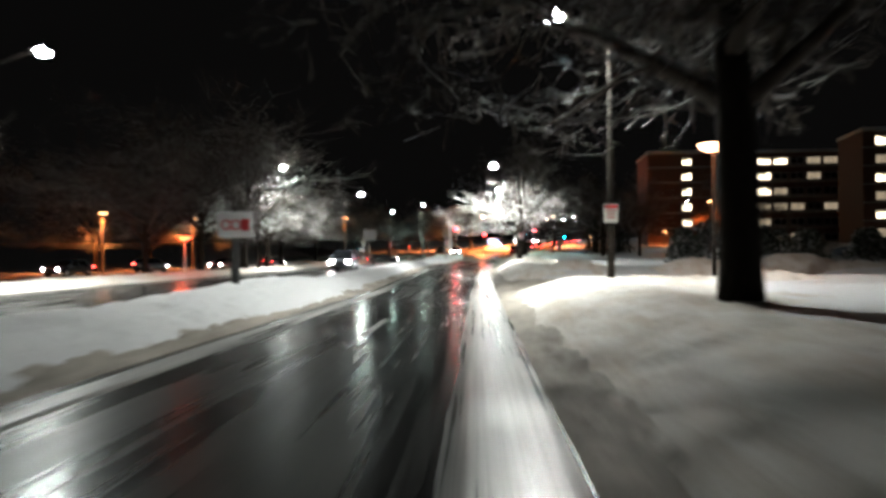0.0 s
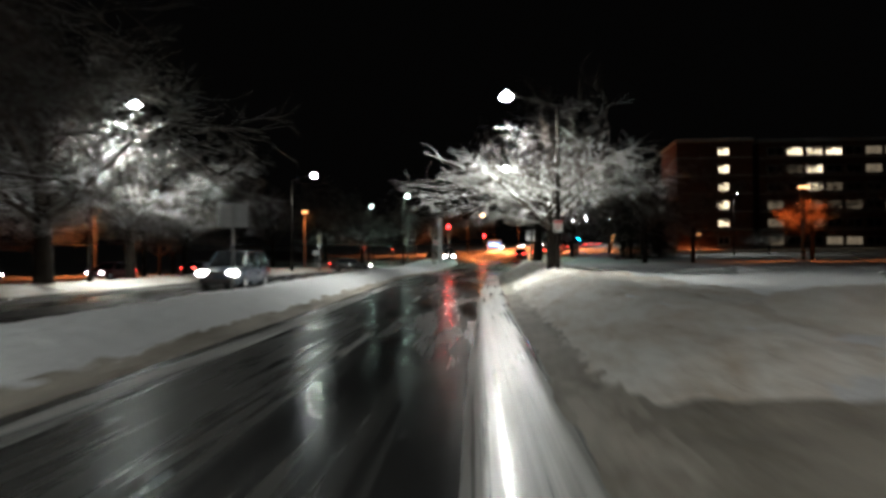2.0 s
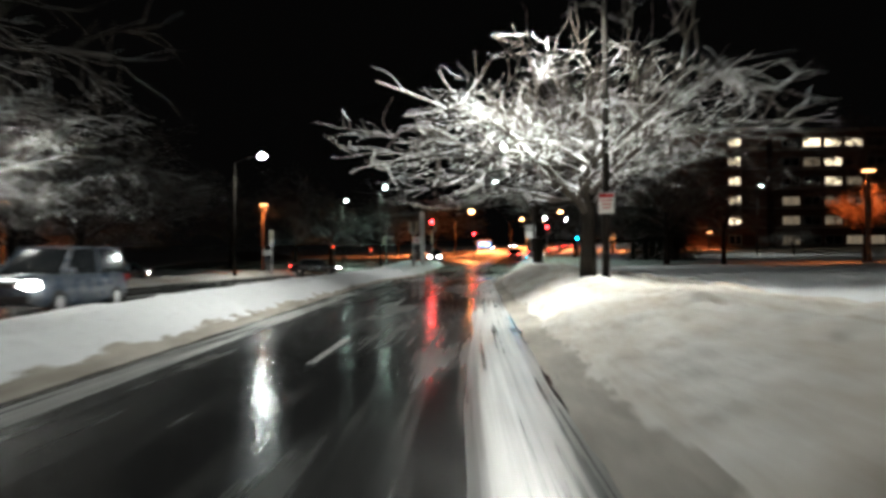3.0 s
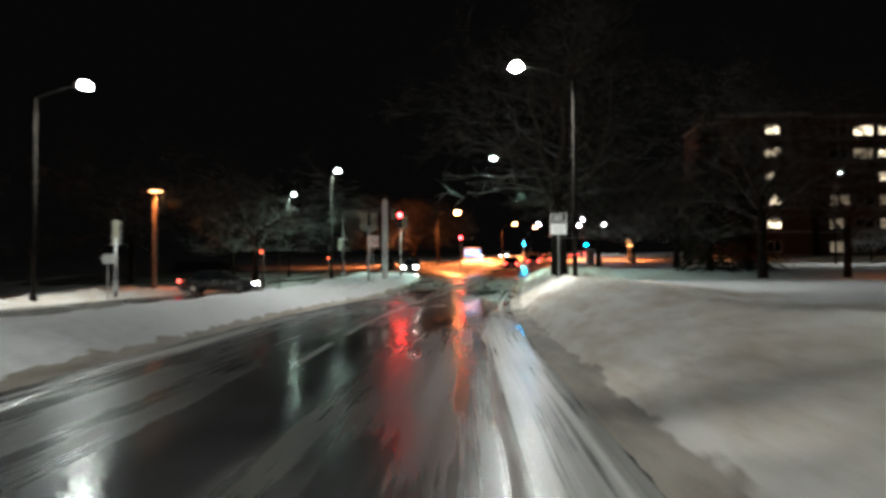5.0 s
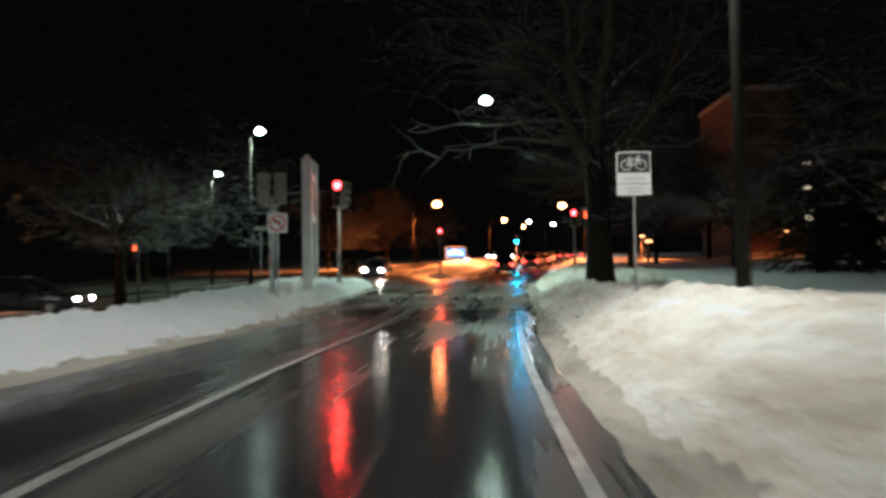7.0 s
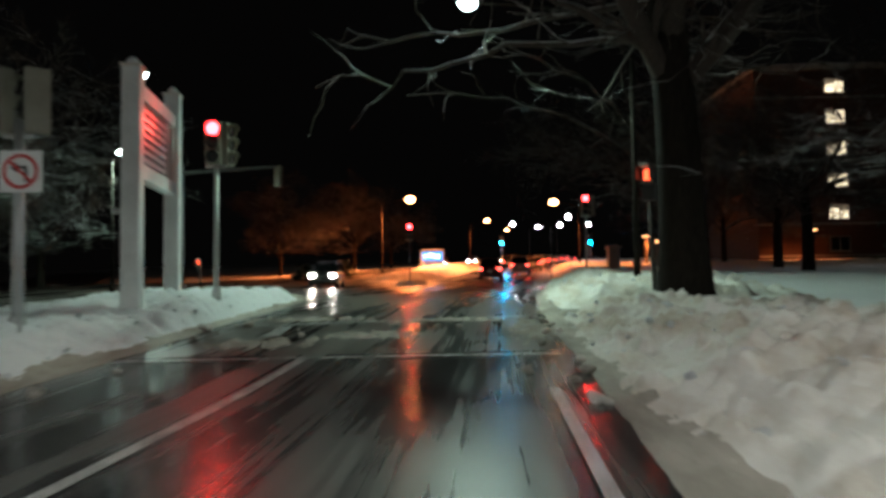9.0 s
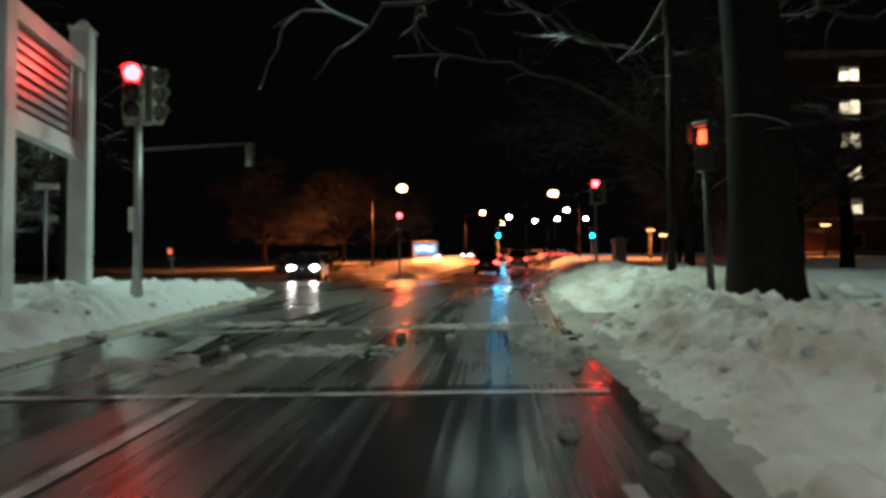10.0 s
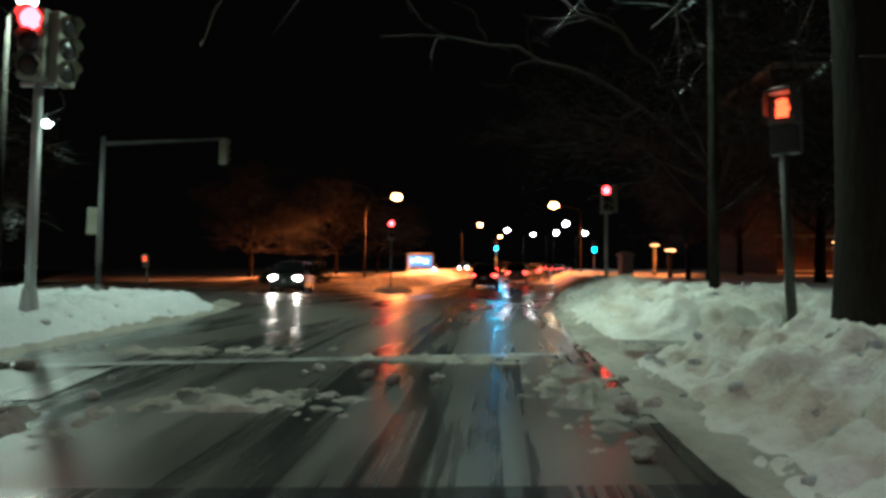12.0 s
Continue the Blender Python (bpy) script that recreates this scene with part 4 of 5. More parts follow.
# ---------- bare winter trees ----------
def grow(bm_trunk, boughs, bm_twigs, seed, height, girth, spread, droop, thick, low=0.42):
    rnd = random.Random(seed)

    def wander(start, heading, length, r0, r1, n, curl, lift):
        pts, d = [start], heading.normalized()
        for k in range(n):
            d = (d + curl * Vector((rnd.gauss(0, 1), rnd.gauss(0, 1), rnd.gauss(0, 0.8))) + Vector((0, 0, lift))).normalized()
            if pts[-1].z + d.z < 2.4:
                d = (d + Vector((0, 0, 0.5))).normalized()
            pts.append(pts[-1] + d * length / n)
        return pts, [r0 + (r1 - r0) * k / n for k in range(n + 1)]

    def fork(pts, radii, level, length, bough):
        count = (0, 9, 7, 5, 0)[level] if thick else (0, 8, 6, 5, 3)[level]
        for k in range(count):
            i = rnd.randint(1, len(pts) - 1)
            d = (pts[i] - pts[i - 1]).normalized()
            out = Vector((rnd.gauss(0, 1), rnd.gauss(0, 1), rnd.gauss(0.1, 0.28 if thick else 0.5))).normalized()
            out = (out - out.dot(d) * d).normalized()
            go = d * 0.75 + out * rnd.uniform(0.5, 1.1)
            size = length * rnd.uniform(0.38, 0.72)
            r = radii[i] * rnd.uniform(0.42, 0.62)
            n = (0, 7, 6, 4, 3)[level]
            p, q = wander(pts[i], go, size, max(r, 0.012 + thick), max(r * 0.25, 0.006 + thick), n, 0.22, 0.03 - droop * level * 0.02)
            tube(bough if level == 1 else bm_twigs, p, q, 6 if level == 1 else 4 if level < 4 else 3)
            if level < 4:
                fork(p, q, level + 1, size, bough)

    trunk, widths = wander(Vector((0, 0, -0.9)), Vector((0, 0, 1)), height * low, girth, girth * 0.72, 7, 0.025, 0.12)
    widths[0] *= 1.5
    widths[1] *= 1.12
    tube(bm_trunk, trunk, widths, 14)
    top = trunk[-1]
    for k in range(6):
        a = 2 * math.pi * (k + rnd.random() * 0.7) / 6
        d = Vector((math.cos(a) * spread, math.sin(a) * spread, rnd.uniform(0.45, 1.1)))
        r = girth * rnd.uniform(0.38, 0.55)
        at = trunk[-1 - (k % 3)]
        p, q = wander(at, d, height * rnd.uniform(0.42, 0.62), r, r * 0.22, 9, 0.16, 0.02 - 0.05 * droop)
        bough = bmesh.new()
        tube(bough, p, q, 8)
        fork(p, q, 1, height * 0.5, bough)
        boughs.append(bough)


TREE_KINDS = {}


def tree(kind, at, turn, size, base, label="bare winter tree with snow lying on its branches", group="roadside trees"):
    seed, height, girth, spread, droop, snowy, low = kind
    if at[0] < -17 or at[0] > 11:
        base = field(*at)
    if kind in TREE_KINDS:
        ob = copy_thing(TREE_KINDS[kind], pose(at[0], at[1], base, 0, 0, turn))
        ob.scale = (size, size, size)
        return tagged(ob, label)
    t = thing("tree", label, "tree", (at[0], at[1], base), turn, group)
    a, b, c = bmesh.new(), [], bmesh.new()
    twig = TWIG if snowy else TWIG_BARE
    grow(a, b, c, seed, height, girth, spread, droop, 0.0035 if snowy else 0.0, low)
    part("trunk", a, BARK, t, smooth=True)
    for bough in b:
        part("limb", bough, twig, t, "", True)
    part("crown", c, twig, t, "fine bare twigs", True)
    t.scale = (size, size, size)
    TREE_KINDS[kind] = t
    return t


OAK = (11, 13.0, 0.34, 1.0, 1.0, False, 0.42)
MAPLE = (23, 11.0, 0.25, 0.8, 0.6, False, 0.42)
WIDE = (37, 12.0, 0.33, 1.15, 1.0, True, 0.42)
KERBSIDE = (37, 9.6, 0.30, 1.1, 1.0, True, 0.46)
LOW = (29, 13.0, 0.36, 1.05, 0.7, True, 0.33)
SHADE = (53, 14.0, 0.30, 0.9, 0.8, False, 0.42)
TALL = (71, 17.0, 0.52, 0.5, 0.0, False, 0.42)
FORK = (61, 11.0, 0.30, 1.2, 1.0, False, 0.42)

# right-hand verge
tree(OAK, (3.95, 10.6), 20, 1.0, 0.5, "stout tree with a snow-filled fork standing in the snow bank")
tree(SHADE, (18.5, 103.0), 30, 0.95, 0.8)
tree(OAK, (21.0, 126.0), 100, 0.9, 1.1)
tree(MAPLE, (24.0, 104.0), 310, 1.0, 1.0)
tree(OAK, (27.0, 140.0), 190, 1.0, 1.6)
tree(MAPLE, (24.0, 152.0), 90, 0.9, 2.0)
tree(MAPLE, (35.5, 101.0), 200, 1.1, 1.0)
# old tree whose long limbs reach out over the crossing
def long_limb(t, rnd, a, b, c, d, bark=None, twigs=9):
    """A snow-lined limb on a smooth sweep through four places, in the tree's own metres."""
    a, b, c, d = Vector(a), Vector(b), Vector(c), Vector(d)
    pts = []
    for s in steps(0, 1, 14):
        q = (1 - s) ** 3 * a + 3 * s * (1 - s) ** 2 * b + 3 * s * s * (1 - s) * c + s ** 3 * d
        pts.append(q + 0.16 * s * Vector((rnd.gauss(0, 1), rnd.gauss(0, 1), rnd.gauss(0, 0.8))))
    bm = tube(bmesh.new(), pts, [0.085 - 0.060 * k / 13 for k in range(14)], 8)
    for k in range(twigs):
        i = rnd.randint(3, 12)
        go = (pts[i] - pts[i - 1]).normalized() + Vector((rnd.gauss(0, 0.6), rnd.gauss(0, 0.6), rnd.gauss(0, 0.45)))
        twig, p = [pts[i]], pts[i]
        for j in range(6):
            go = (go.normalized() + Vector((rnd.gauss(0, 0.28), rnd.gauss(0, 0.28), rnd.gauss(0, 0.25)))).normalized()
            p = p + go * rnd.uniform(0.18, 0.42)
            twig.append(p)
        tube(bm, twig, [0.034 - 0.0040 * j for j in range(7)], 5)
    part("limb", bm, bark or TWIG_DUSTED, t, "snow-lined limb", True)


rnd = random.Random(23)
t = tree(KERBSIDE, (3.6, 59.3), 75, 0.9, 0.6, "spreading tree with white snow-laden branches over the road")
own = (Matrix.Rotation(radians(75), 3, "Z") * 0.9).inverted()
for twigs, sweep in ((26, ((0, 0, 3.2), (-1.5, 0.2, 4.0), (-2.7, 0.1, 3.9), (-5.0, -0.4, 4.6))),
                     (26, ((0, 0, 3.5), (-1.6, -0.6, 4.4), (-3.2, -1.2, 4.7), (-5.8, -1.5, 5.6))),
                     (26, ((0, 0, 4.0), (-1.1, 0.8, 4.9), (-2.9, 1.6, 5.4), (-4.7, 2.2, 5.8))),
                     (5, ((0, 0, 2.9), (1.1, 0.1, 3.3), (2.4, 0.2, 3.6), (4.0, 0.3, 3.9))),
                     (5, ((0, 0, 3.3), (1.5, 0.1, 4.4), (3.0, 0.2, 5.4), (5.0, 0.3, 6.8)))):
    long_limb(t, rnd, *[own @ Vector(p) for p in sweep], TWIG, twigs)
rnd = random.Random(17)
t = tree(TALL, (7.2, 106.7), 0, 1.0, 1.0, "thick dark tree with long snow-lined limbs over the road")
long_limb(t, rnd, (0, 0.2, 5.3), (-2.6, 2.3, 6.1), (-5.5, 4.6, 6.0), (-8.1, 4.8, 5.6))
long_limb(t, rnd, (0, 0.2, 6.2), (-1.8, 3.6, 7.0), (-4.5, 5.6, 7.2), (-7.5, 5.6, 7.1))
long_limb(t, rnd, (0, 0, 6.2), (2.0, 1.5, 7.4), (4.5, 3.0, 7.8), (7.0, 3.6, 8.4))
long_limb(t, rnd, (0, 0, 7.5), (-1.5, 1.0, 9.0), (-3.0, 2.8, 10.2), (-3.5, 3.2, 11.8))
long_limb(t, rnd, (0, 0, 5.0), (2.2, 3.0, 5.7), (4.6, 5.2, 5.9), (6.6, 5.6, 6.6))
t = tree(MAPLE, (13.6, 125.0), 0, 1.0, 1.2, "slim dark tree with long snow-lined limbs over the road")
long_limb(t, rnd, (0, 0, 4.2), (-3.5, -2.6, 6.4), (-7.5, -4.6, 7.6), (-12.0, -5.2, 7.0))
long_limb(t, rnd, (0, 0, 4.6), (-3.0, -3.0, 7.6), (-5.5, -4.2, 8.6), (-8.6, -4.6, 9.2))
tree(WIDE, (47.0, 139.6), 40, 0.45, 1.2, "small tree white with snow in the car park")
# far verge of the opposite lanes
tree(LOW, (-19.2, 56.2), 60, 1.28, 0.3, "wide old tree, its branches white under a street lamp")
tree(WIDE, (-19.8, 65.2), 10, 0.95, 0.3, "wide old tree, its branches white under a street lamp")
tree(OAK, (-26.0, 24.0), 140, 0.9, 0.3)
tree(MAPLE, (-22.0, 45.0), 60, 0.95, 0.3)
tree(SHADE, (-19.9, 49.2), 230, 0.9, 0.3)
tree(OAK, (-22.5, 79.0), 300, 0.85, 0.3)
tree(MAPLE, (-23.5, 74.5), 170, 0.9, 0.3)
tree(FORK, (-14.6, 114.9), 120, 0.95, 0.4, "bare forked tree in the dark beside the side street")
tree(MAPLE, (-36.0, 104.0), 200, 0.9, 0.4)
tree(SHADE, (-30.0, 128.0), 40, 1.0, 0.8)
tree(OAK, (-26.0, 146.0), 80, 1.0, 1.5)
tree(MAPLE, (-38.0, 112.0), 330, 1.0, 0.7)
tree(SHADE, (-45.0, 80.0), 120, 1.1, 0.8)
tree(OAK, (-46.0, 58.0), 250, 1.1, 0.8)
tree(FORK, (-48.0, 100.0), 20, 1.1, 0.9)
tree(MAPLE, (-12.0, 166.0), 180, 0.9, 2.1)
tree(SHADE, (-6.0, 186.0), 70, 0.9, 2.9)
tree(OAK, (-2.0, 214.0), 290, 1.0, 3.8)
tree(OAK, (44.0, 190.0), 130, 1.0, 3.5)
tree(SHADE, (36.0, 168.0), 220, 1.0, 2.5)


# dense evergreens and shrubs
def evergreen(at, height, width, seed, label):
    rnd = random.Random(seed)
    base = field(*at)
    t = thing("evergreen_shrub", label, "shrub", (at[0], at[1], base - 0.1), rnd.random() * 360, "dark shrubs behind the snow")
    part("trunk", rod(bmesh.new(), (0, 0, -0.1), (0, 0, height * 0.9), 0.07, 0.02, 8), BARK, t)
    verts, faces = [], []
    for k in range(900):
        h = rnd.random() ** 0.8
        r = width * (1 - 0.75 * h) * math.sqrt(rnd.random()) * (0.8 + 0.4 * noise.noise(Vector((h * 4, k * 0.01, seed))))
        a = rnd.random() * 2 * math.pi
        p = Vector((r * math.cos(a), r * math.sin(a), 0.15 + h * height))
        d = Vector((math.cos(a), math.sin(a), rnd.uniform(-0.4, 0.5))).normalized()
        s = d.cross(Vector((0, 0, 1))).normalized()
        L, w = rnd.uniform(0.18, 0.42), rnd.uniform(0.05, 0.12)
        n = len(verts)
        verts += [p - s * w, p + d * L * 0.5 + Vector((0, 0, 0.05)), p + s * w, p + d * L - Vector((0, 0, 0.08))]
        faces += [(n, n + 1, n + 2), (n + 1, n + 3, n + 2), (n, n + 3, n + 1)]
    me = bpy.data.meshes.new("foliage")
    me.from_pydata([tuple(v) for v in verts], [], faces)
    me.materials.append(EVERGREEN)
    ob = new("foliage", me)
    ob.parent = t
    return t


for k, (x, y, h, w) in enumerate(((14, 48, 2.2, 1.6), (17, 52, 2.8, 1.9), (20.5, 55, 2.4, 1.8), (24, 60, 2.6, 1.9), (28, 66, 2.4, 1.8),
                                  (33, 72, 2.5, 1.9), (12.5, 42, 1.7, 1.4), (-8.0, 156, 1.6, 1.6), (-5.0, 160, 1.8, 1.7), (14, 38.5, 1.6, 1.3), (19, 41, 1.9, 1.5), (24, 44, 2.0, 1.6))):
    evergreen((x, y), h, w, k, "dense dark shrub dusted with snow")


# small tree that kept its dead leaves, under the orange lantern of the car park
def leafy_tree(at, height, width, seed, label):
    rnd = random.Random(seed)
    t = thing("leafy_tree", label, "tree", (at[0], at[1], field(*at) - 0.05), 0, "roadside trees")
    trunk = bmesh.new()
    rod(trunk, (0, 0, -0.3), (0, 0, height * 0.45), 0.16, 0.11, 10)
    verts, faces = [], []
    for k in range(13):
        a, up = rnd.random() * 2 * math.pi, rnd.uniform(0.5, 1.4)
        d = Vector((math.cos(a), math.sin(a), up)).normalized()
        root = Vector((0, 0, height * rnd.uniform(0.30, 0.45)))
        reach = width * 0.5 / max(0.45, math.hypot(d.x, d.y)) * rnd.uniform(0.6, 0.9)
        tip = root + d * min(reach, height * 0.6)
        tube(trunk, [root, root.lerp(tip, 0.5) + Vector((0, 0, 0.2)), tip], [0.06, 0.035, 0.012], 6)
        for j in range(190):
            p = root.lerp(tip, rnd.uniform(0.3, 1.05)) + Vector((rnd.gauss(0, 0.34), rnd.gauss(0, 0.34), rnd.gauss(0, 0.26)))
            e = Vector((rnd.gauss(0, 1), rnd.gauss(0, 1), rnd.gauss(0, 1))).normalized()
            g = e.orthogonal().normalized()
            L, w, n = rnd.uniform(0.10, 0.19), rnd.uniform(0.04, 0.08), len(verts)
            verts += [p, p + e * L * 0.5 + g * w, p + e * L, p + e * L * 0.5 - g * w]
            faces.append((n, n + 1, n + 2, n + 3))
    part("trunk", trunk, BARK, t, smooth=True)
    me = bpy.data.meshes.new("crown")
    me.from_pydata([tuple(v) for v in verts], [], faces)
    me.materials.append(DEAD_LEAF)
    ob = new("crown", me)
    ob.parent = t
    tagged(ob, "brown dead leaves")


leafy_tree((31.6, 94.8), 7.6, 5.2, 4, "small tree with brown dead leaves glowing under an orange lantern")


# tall dark spruce in front of the brick building
def spruce(at, height, width, seed, label):
    rnd = random.Random(seed)
    t = thing("spruce_tree", label, "tree", (at[0], at[1], field(*at) - 0.1), 0, "roadside trees")
    part("trunk", rod(bmesh.new(), (0, 0, -0.3), (0, 0, height * 0.97), 0.24, 0.03, 10), BARK, t)
    verts, faces = [], []
    for tier in range(34):
        h = 0.03 + 0.95 * tier / 33
        reach = width / 2 * (1 - h) ** 0.8 * rnd.uniform(0.8, 1.12)
        for k in range(int(8 + 7 * (1 - h))):
            a = rnd.random() * 2 * math.pi
            out, side = Vector((math.cos(a), math.sin(a), 0)), Vector((-math.sin(a), math.cos(a), 0))
            L = reach * rnd.uniform(0.75, 1.1)
            for j in range(16):
                s = (j + rnd.random()) / 16
                p = out * L * s + Vector((0, 0, h * height + 0.25 * s * L - 0.5 * s * s * L))
                d = (out * 0.7 + side * rnd.uniform(-1.1, 1.1) - Vector((0, 0, rnd.uniform(0.1, 0.8)))).normalized()
                q, w = rnd.uniform(0.35, 0.75) * (1.15 - 0.6 * s), rnd.uniform(0.05, 0.10)
                n = len(verts)
                e = d.cross(Vector((0, 0, 1))).normalized() * w
                verts += [p - e, p + d * q * 0.5 + Vector((0, 0, 0.05)), p + e, p + d * q]
                faces += [(n, n + 1, n + 2), (n + 1, n + 3, n + 2), (n, n + 3, n + 1)]
    me = bpy.data.meshes.new("needles")
    me.from_pydata([tuple(v) for v in verts], [], faces)
    me.materials.append(NEEDLES)
    ob = new("needles", me)
    ob.parent = t
    return t


spruce((19.2, 113.0), 12.5, 7.2, 3, "tall dense dark spruce in front of a brick building")
spruce((23.5, 116.5), 11.0, 6.4, 8, "tall dense dark spruce in front of a brick building")


# ---------- cars ----------
def loft(bm, sections):
    loops = [[bm.verts.new(p) for p in s] for s in sections]
    for a, b in zip(loops, loops[1:]):
        for k in range(len(a) - 1):
            bm.faces.new((a[k], a[k + 1], b[k + 1], b[k]))
    for end in (loops[0], loops[-1][::-1]):
        bm.faces.new(end[::-1])
    return bm


def car(at, turn, style, paint, label, lights="off", base=None, snow=False):
    """A car that heads along its +y. style: sedan, hatchback or suv."""
    z0 = level(*at) if base is None else base
    t = thing("car", label, "car", (at[0], at[1], z0), turn, "cars on the streets")
    L, W, H, belt = {"sedan": (4.7, 1.80, 1.45, 0.92), "hatchback": (4.2, 1.76, 1.5, 0.95), "suv": (4.6, 1.86, 1.72, 1.06)}[style]
    # lower body: station along the length, sill, shoulder, half width
    body = bmesh.new()
    nose = 0.72 if style != "suv" else 0.86
    tail = 0.94 if style == "sedan" else 1.0
    stations = ((-0.5, 0.42, tail * 0.80, 0.80), (-0.485, 0.30, tail, 0.90), (-0.40, 0.24, belt, 0.98), (-0.2, 0.22, belt, 1.0), (0.1, 0.22, belt, 1.0),
                (0.22, 0.22, belt * 0.98, 0.99), (0.38, 0.24, nose + 0.12, 0.96), (0.47, 0.28, nose, 0.88), (0.5, 0.40, nose * 0.80, 0.74))
    secs = []
    for s, lo, hi, w in stations:
        x = W / 2 * w
        secs.append([(-x * 0.90, s * L, lo), (-x, s * L, lo + 0.14), (-x, s * L, (lo + hi) / 2 + 0.05), (-x * 0.95, s * L, hi - 0.05), (-x * 0.80, s * L, hi), (0, s * L, hi + 0.025),
                     (x * 0.80, s * L, hi), (x * 0.95, s * L, hi - 0.05), (x, s * L, (lo + hi) / 2 + 0.05), (x, s * L, lo + 0.14), (x * 0.90, s * L, lo), (-x * 0.90, s * L, lo)])
    loft(body, secs)
    for f in body.faces:
        f.smooth = True
    part("body", body, paint, t)
    # cabin of dark glass with painted roof and pillars
    back = {"sedan": (-0.36, -0.22), "hatchback": (-0.47, -0.38), "suv": (-0.485, -0.42)}[style]
    front = {"sedan": (0.24, 0.06), "hatchback": (0.27, 0.08), "suv": (0.26, 0.10)}[style]
    cabin = bmesh.new()
    w0, w1 = W / 2 * 0.93, W / 2 * 0.72

    def hoop(y, z, w):
        return [(-w, y, belt - 0.04), (-w + (w - w1) * (z - belt) / (H - belt), y, z), (0, y, z + 0.03 * (z > belt)), (w - (w - w1) * (z - belt) / (H - belt), y, z), (w, y, belt - 0.04), (-w, y, belt - 0.04)]
    loft(cabin, [hoop(back[0] * L, belt, w0), hoop(back[1] * L, H - 0.05, w0), hoop((back[1] + front[1]) / 2 * L, H, w0), hoop(front[1] * L, H - 0.05, w0), hoop(front[0] * L, belt, w0)])
    part("cabin_glass", cabin, GLASS_DARK, t, "dark glass")
    roof = bmesh.new()
    block(roof, (w1 * 2 * 0.98, (front[1] - back[1]) * L * 1.02, 0.05), (0, (front[1] + back[1]) / 2 * L, H + 0.0), edge=0.02)
    part("roof", roof, SNOW if snow else paint, t, "roof under snow" if snow else "")
    for s in (-1, 1):
        for (ya, yb) in ((back[0] * L, back[1] * L), (front[0] * L, front[1] * L), ((back[0] + front[0]) / 2 * L, (back[1] + front[1]) / 2 * L)):
            part("pillar", rod(bmesh.new(), (s * w0 * 0.995, ya, belt - 0.02), (s * w1 * 1.0, yb, H - 0.03), 0.045, 0.04, 6), paint, t)
    for sx in (-1, 1):
        for sy in (-0.30, 0.31):
            x = sx * (W / 2 - 0.10)
            wheel = part("wheel", rod(bmesh.new(), (x - 0.10, sy * L, 0.32), (x + 0.11, sy * L, 0.32), 0.32, sides=20), RUBBER, t)
            hub = bmesh.new()
            rod(hub, (x + sx * 0.09, sy * L, 0.32), (x + sx * 0.125, sy * L, 0.32), 0.20, 0.18, 16)
            part("rim", hub, CHROME, wheel)
        part("mirror", block(bmesh.new(), (0.18, 0.12, 0.13), (sx * (W / 2 + 0.06), front[0] * L - 0.15, belt + 0.05), edge=0.03), paint, t)
        hl = GLOW_HEAD if lights in ("on", "front") else LENS_DARK
        big = 1.35 if lights == "front" else 0.8
        part("headlight", blob(bmesh.new(), (sx * W * 0.36, L * 0.487, nose - 0.09), (0.18 * big, 0.09, 0.095 * big)), hl, t, "glowing headlight" if hl is GLOW_HEAD else "", True)
        tl = GLOW_TAIL if lights in ("on", "rear") else SIGN_RED
        part("taillight", block(bmesh.new(), (0.34, 0.08, 0.19), (sx * W * 0.38, -L * 0.487, tail - 0.13), edge=0.02), tl, t, "glowing red tail light" if tl is GLOW_TAIL else "")
    part("bumper", block(bmesh.new(), (W * 0.82, 0.16, 0.18), (0, -L * 0.49, 0.44), edge=0.04), paint, t)
    part("bumper", block(bmesh.new(), (W * 0.76, 0.16, 0.18), (0, L * 0.487, 0.42), edge=0.04), DARK_STEEL, t)
    part("grille", block(bmesh.new(), (W * 0.42, 0.05, 0.16), (0, L * 0.493, nose - 0.12)), DARK_STEEL, t)
    part("number_plate", block(bmesh.new(), (0.32, 0.02, 0.16), (0, -L * 0.5 - 0.01, tail - 0.30)), SIGN_WHITE, t)
    return t


def headlamps(x, y, turn, base, watts=60):
    for s in (-0.62, 0.62):
        a = radians(turn)
        f, r = Vector((-math.sin(a), math.cos(a), 0)), Vector((math.cos(a), math.sin(a), 0))
        p = Vector((x, y, base + 0.66)) + f * 2.4 + r * s
        lamp_light("headlight_beam", p, (1.0, 0.93, 0.82), watts, 0.08, 70, p + f * 12 - Vector((0, 0, 0.9)))


car((-4.1, 140.6), 178, "suv", CAR_BLACK, "dark car waiting at the crossing with bright headlights", "front")
headlamps(-4.1, 140.6, 178, level(-4.1, 140.6), 150)
car((-11.0, 57.5), 180, "suv", CAR_BLUE, "grey car driving on the opposite lanes, headlights on", "front")
headlamps(-11.0, 57.5, 180, 0, 150)
car((-14.5, 106.4), -86, "sedan", CAR_BLACK, "black sedan crossing the opposite lanes with its lamps lit", "on")
car((8.1, 149.5), -9, "suv", CAR_RED, "dark red car seen from behind past the crossing", "rear")
car((12.2, 160.5), -10, "suv", CAR_SILVER, "silver car with lit tail lights in the queue", "rear")
rnd = random.Random(5)
for k, y in enumerate((171, 179, 187, 194, 203, 210, 219, 226, 236, 243, 253, 262, 272, 284)):
    x = kerb_right(y) - (5.3 if k % 2 else 2.0)
    turn = -math.degrees(math.atan((bend(y + 4) - bend(y - 4)) / 8))
    car((x, y), turn, ("sedan", "suv", "hatchback")[k % 3], (CAR_SILVER, CAR_BLACK, CAR_WHITE, CAR_BLUE)[k % 4], "car in the far queue with glowing red tail lights", "rear")
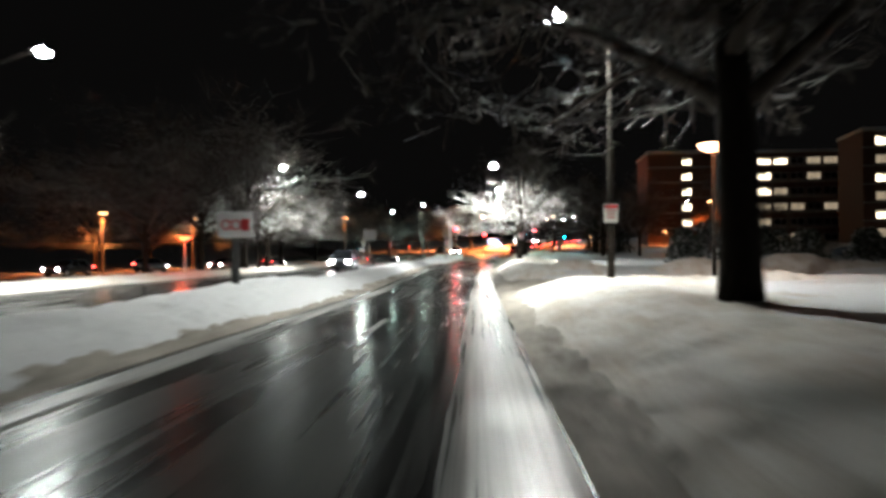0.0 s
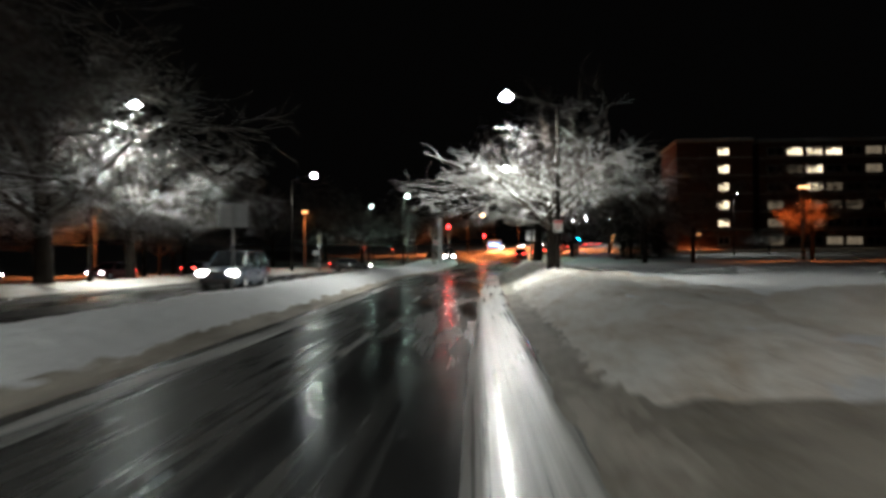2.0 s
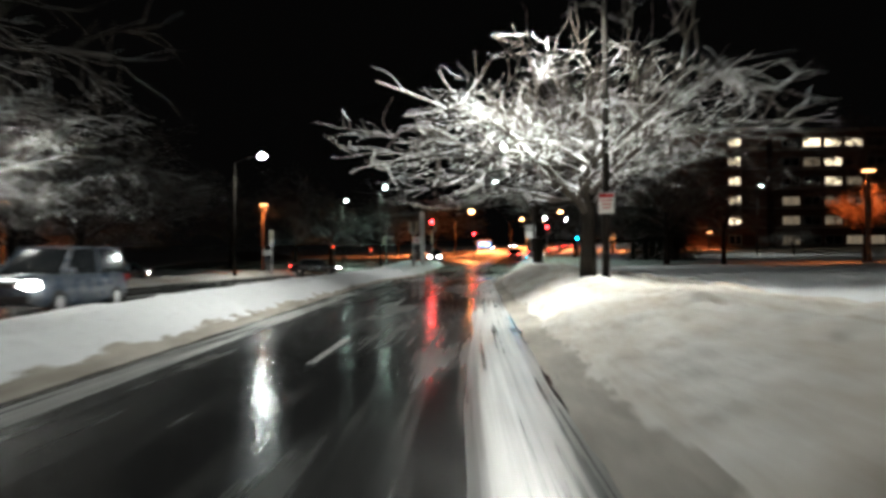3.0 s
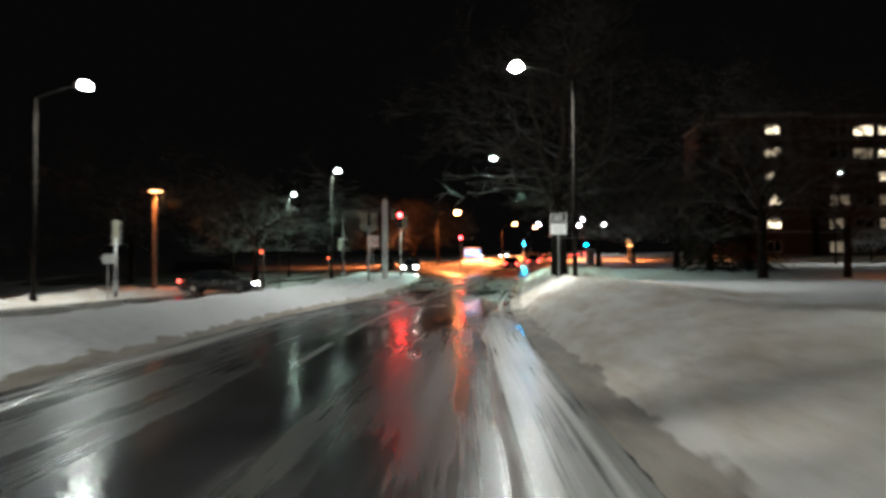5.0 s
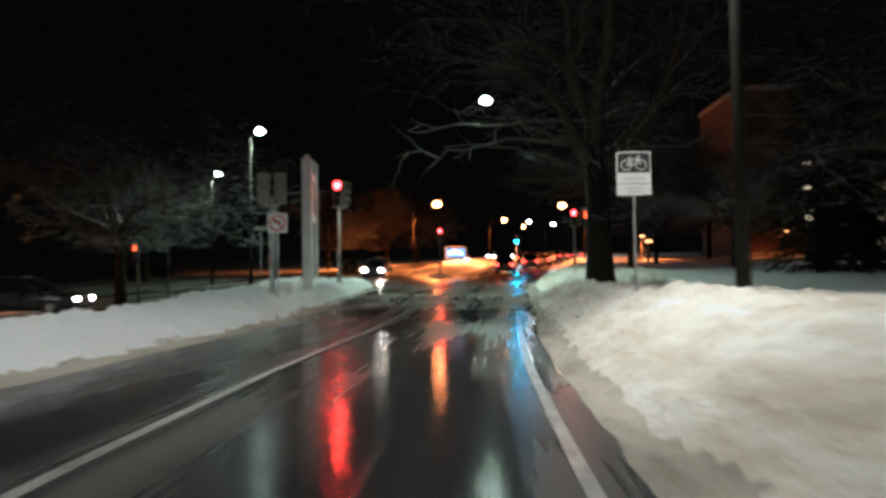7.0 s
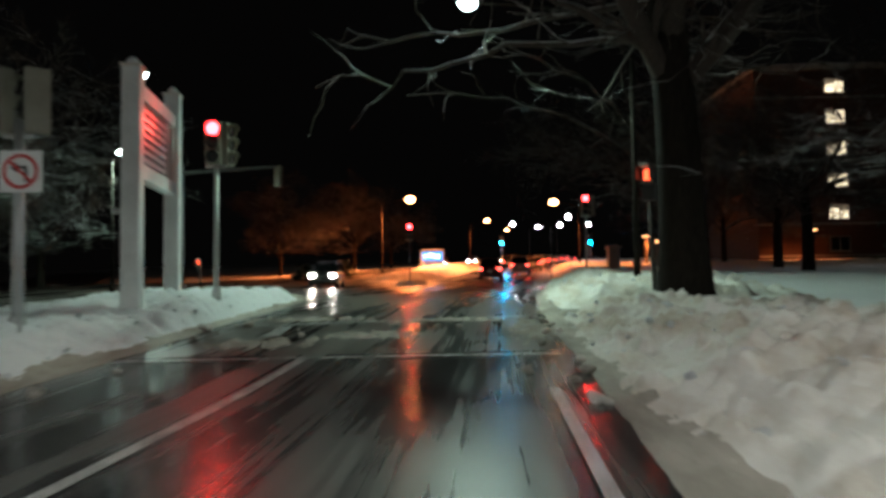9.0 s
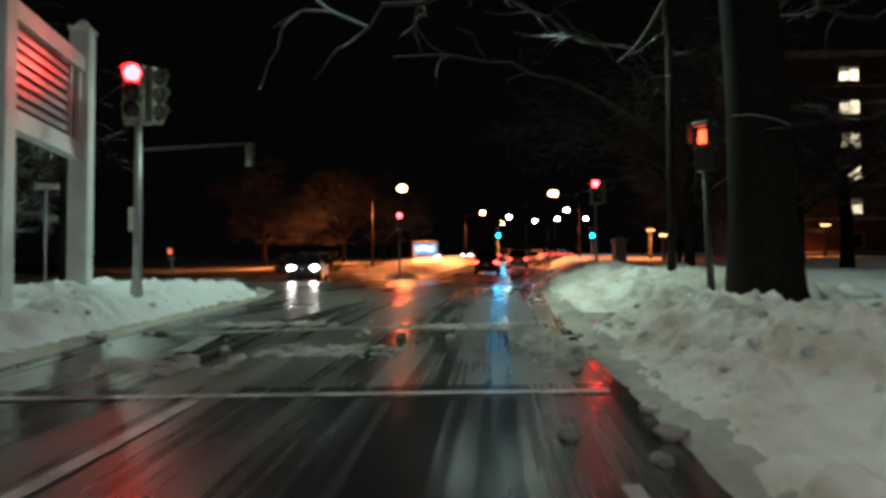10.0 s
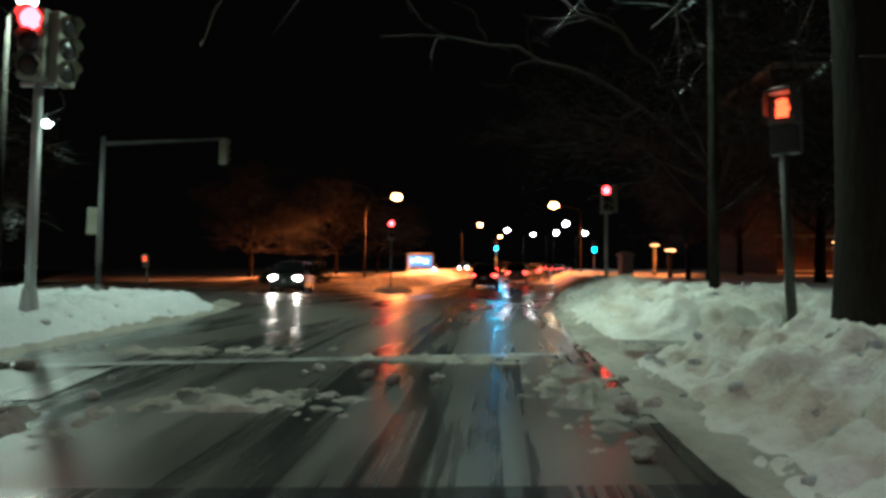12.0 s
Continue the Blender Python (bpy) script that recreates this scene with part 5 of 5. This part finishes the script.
for k, (x, y) in enumerate(((6.5, 205), (13.5, 228), (21.5, 252))):
    car((x, y), 169, ("sedan", "suv")[k % 2], (CAR_BLACK, CAR_SILVER)[k % 2], "far car coming down the hill with headlights on", "front")
for k, (x, y, a) in enumerate(((-35.0, 58, 5), (-34.5, 72, 5), (-31.0, 84, 6), (-29.0, 98, 12), (-38, 42, 4))):
    car((x, y), -a if k % 2 else 180 - a, ("sedan", "hatchback")[k % 2], (CAR_BLACK, CAR_BLUE, CAR_RED)[k % 3], "dark car standing on the side street with its lamps lit", "on", street_level(y, x) + 0.02)
for k, (x, y) in enumerate(((26, 47), (31, 50.5), (36, 54), (42, 70), (47, 74), (52, 78))):
    car((x, y), 60, ("sedan", "suv", "hatchback")[k % 3], (CAR_BLUE, CAR_BLACK, CAR_SILVER)[k % 3], "parked car under snow in the dark car park", "off", field(x, y), True)


# ---------- tall brick building ----------
def building(name, origin, turn, width, depth, floors, floor_h, base, bays, lit, label, first=2.4, win=(2.3, 1.7)):
    """Front along local +x at y = 0; bays are window centres; lit says which windows glow."""
    h = first + floors * floor_h
    t = thing(name, label, "building", (origin[0], origin[1], base), turn, "brick buildings")
    wall = bmesh.new()
    block(wall, (width, depth, h), (width / 2, depth / 2, h / 2))
    part("wall", wall, BRICK, t)
    roof = block(bmesh.new(), (width + 0.5, depth + 0.5, 0.5), (width / 2, depth / 2, h + 0.25), edge=0.03)
    part("parapet", roof, CONCRETE, t)
    part("snow_cap", block(bmesh.new(), (width, depth, 0.25), (width / 2, depth / 2, h + 0.62), edge=0.1), SNOW_FIELD, t)
    for k in range(floors):
        z = first + floor_h * k + 1.75
        part("floor_band", block(bmesh.new(), (width, 0.06, 0.22), (width / 2, -0.032, z - 1.35)), CONCRETE, t)
        for b, x in enumerate(bays):
            glow = lit(b, k)
            w = part("window", frame_mesh(win, 0.10), SIGN_BACK, t)
            w.location = (x, -0.05, z)
            mat = {0: GLASS_DARK, 1: GLOW_DIM, 2: GLOW_WINDOW}[glow]
            n = 2 if win[0] < 3 else 3
            for i in range(n):
                pw = (win[0] - 0.16) / n
                drop = rnd.uniform(0.2, 0.7) if glow and rnd.random() < 0.5 else 0
                pane = part("pane", block(bmesh.new(), (pw - 0.07, 0.03, win[1] - 0.16 - drop), (-win[0] / 2 + 0.08 + pw * (i + 0.5), 0.01, -drop / 2)), mat, w)
                if drop:
                    part("blind", block(bmesh.new(), (pw - 0.07, 0.03, drop), (-win[0] / 2 + 0.08 + pw * (i + 0.5), 0.012, win[1] / 2 - 0.08 - drop / 2)), GLOW_DIM, w, "drawn blind")
            part("window_sill", block(bmesh.new(), (win[0] + 0.2, 0.16, 0.10), (0, -0.06, -win[1] / 2 - 0.05)), CONCRETE, w)
    return t


def frame_mesh(size, bar):
    bm = bmesh.new()
    w, h = size
    for x in (-w / 2 + bar / 2, w / 2 - bar / 2, 0):
        block(bm, (bar, 0.10, h), (x, 0, 0))
    for z in (-h / 2 + bar / 2, h / 2 - bar / 2):
        block(bm, (w - 2.02 * bar, 0.10, bar), (0, 0, z))
    return bm


rnd = random.Random(9)
building("apartment_building", (41.5, 171.0), -4, 15, 16, 6, 3.67, 2.25, (9.2,), lambda b, k: 2 if k > 0 else 0,
         "tall brick apartment block with one column of lit windows", first=0.9)
building("apartment_wing", (58.5, 172.0), -4, 30, 14, 6, 3.67, 2.25, (3.2, 7.0, 10.8, 14.6, 18.4, 22.2, 26.0),
         lambda b, k: (2 if b in (1, 2, 3) and k == 5 else 1 if rnd.random() < 0.3 else 2 if rnd.random() < 0.03 else 0), "long brick wing with scattered lit windows", first=0.9, win=(3.2, 1.7))
building("apartment_tower", (80.0, 148.0), -8, 22, 14, 6, 3.8, 2.25, (4.0, 9.5, 15.0),
         lambda b, k: (2 if b == 0 and k in (1, 3, 5) else 1 if b == 0 else 2 if rnd.random() < 0.15 else 0), "dark brick tower with a column of lit windows", first=1.2, win=(3.4, 1.8))
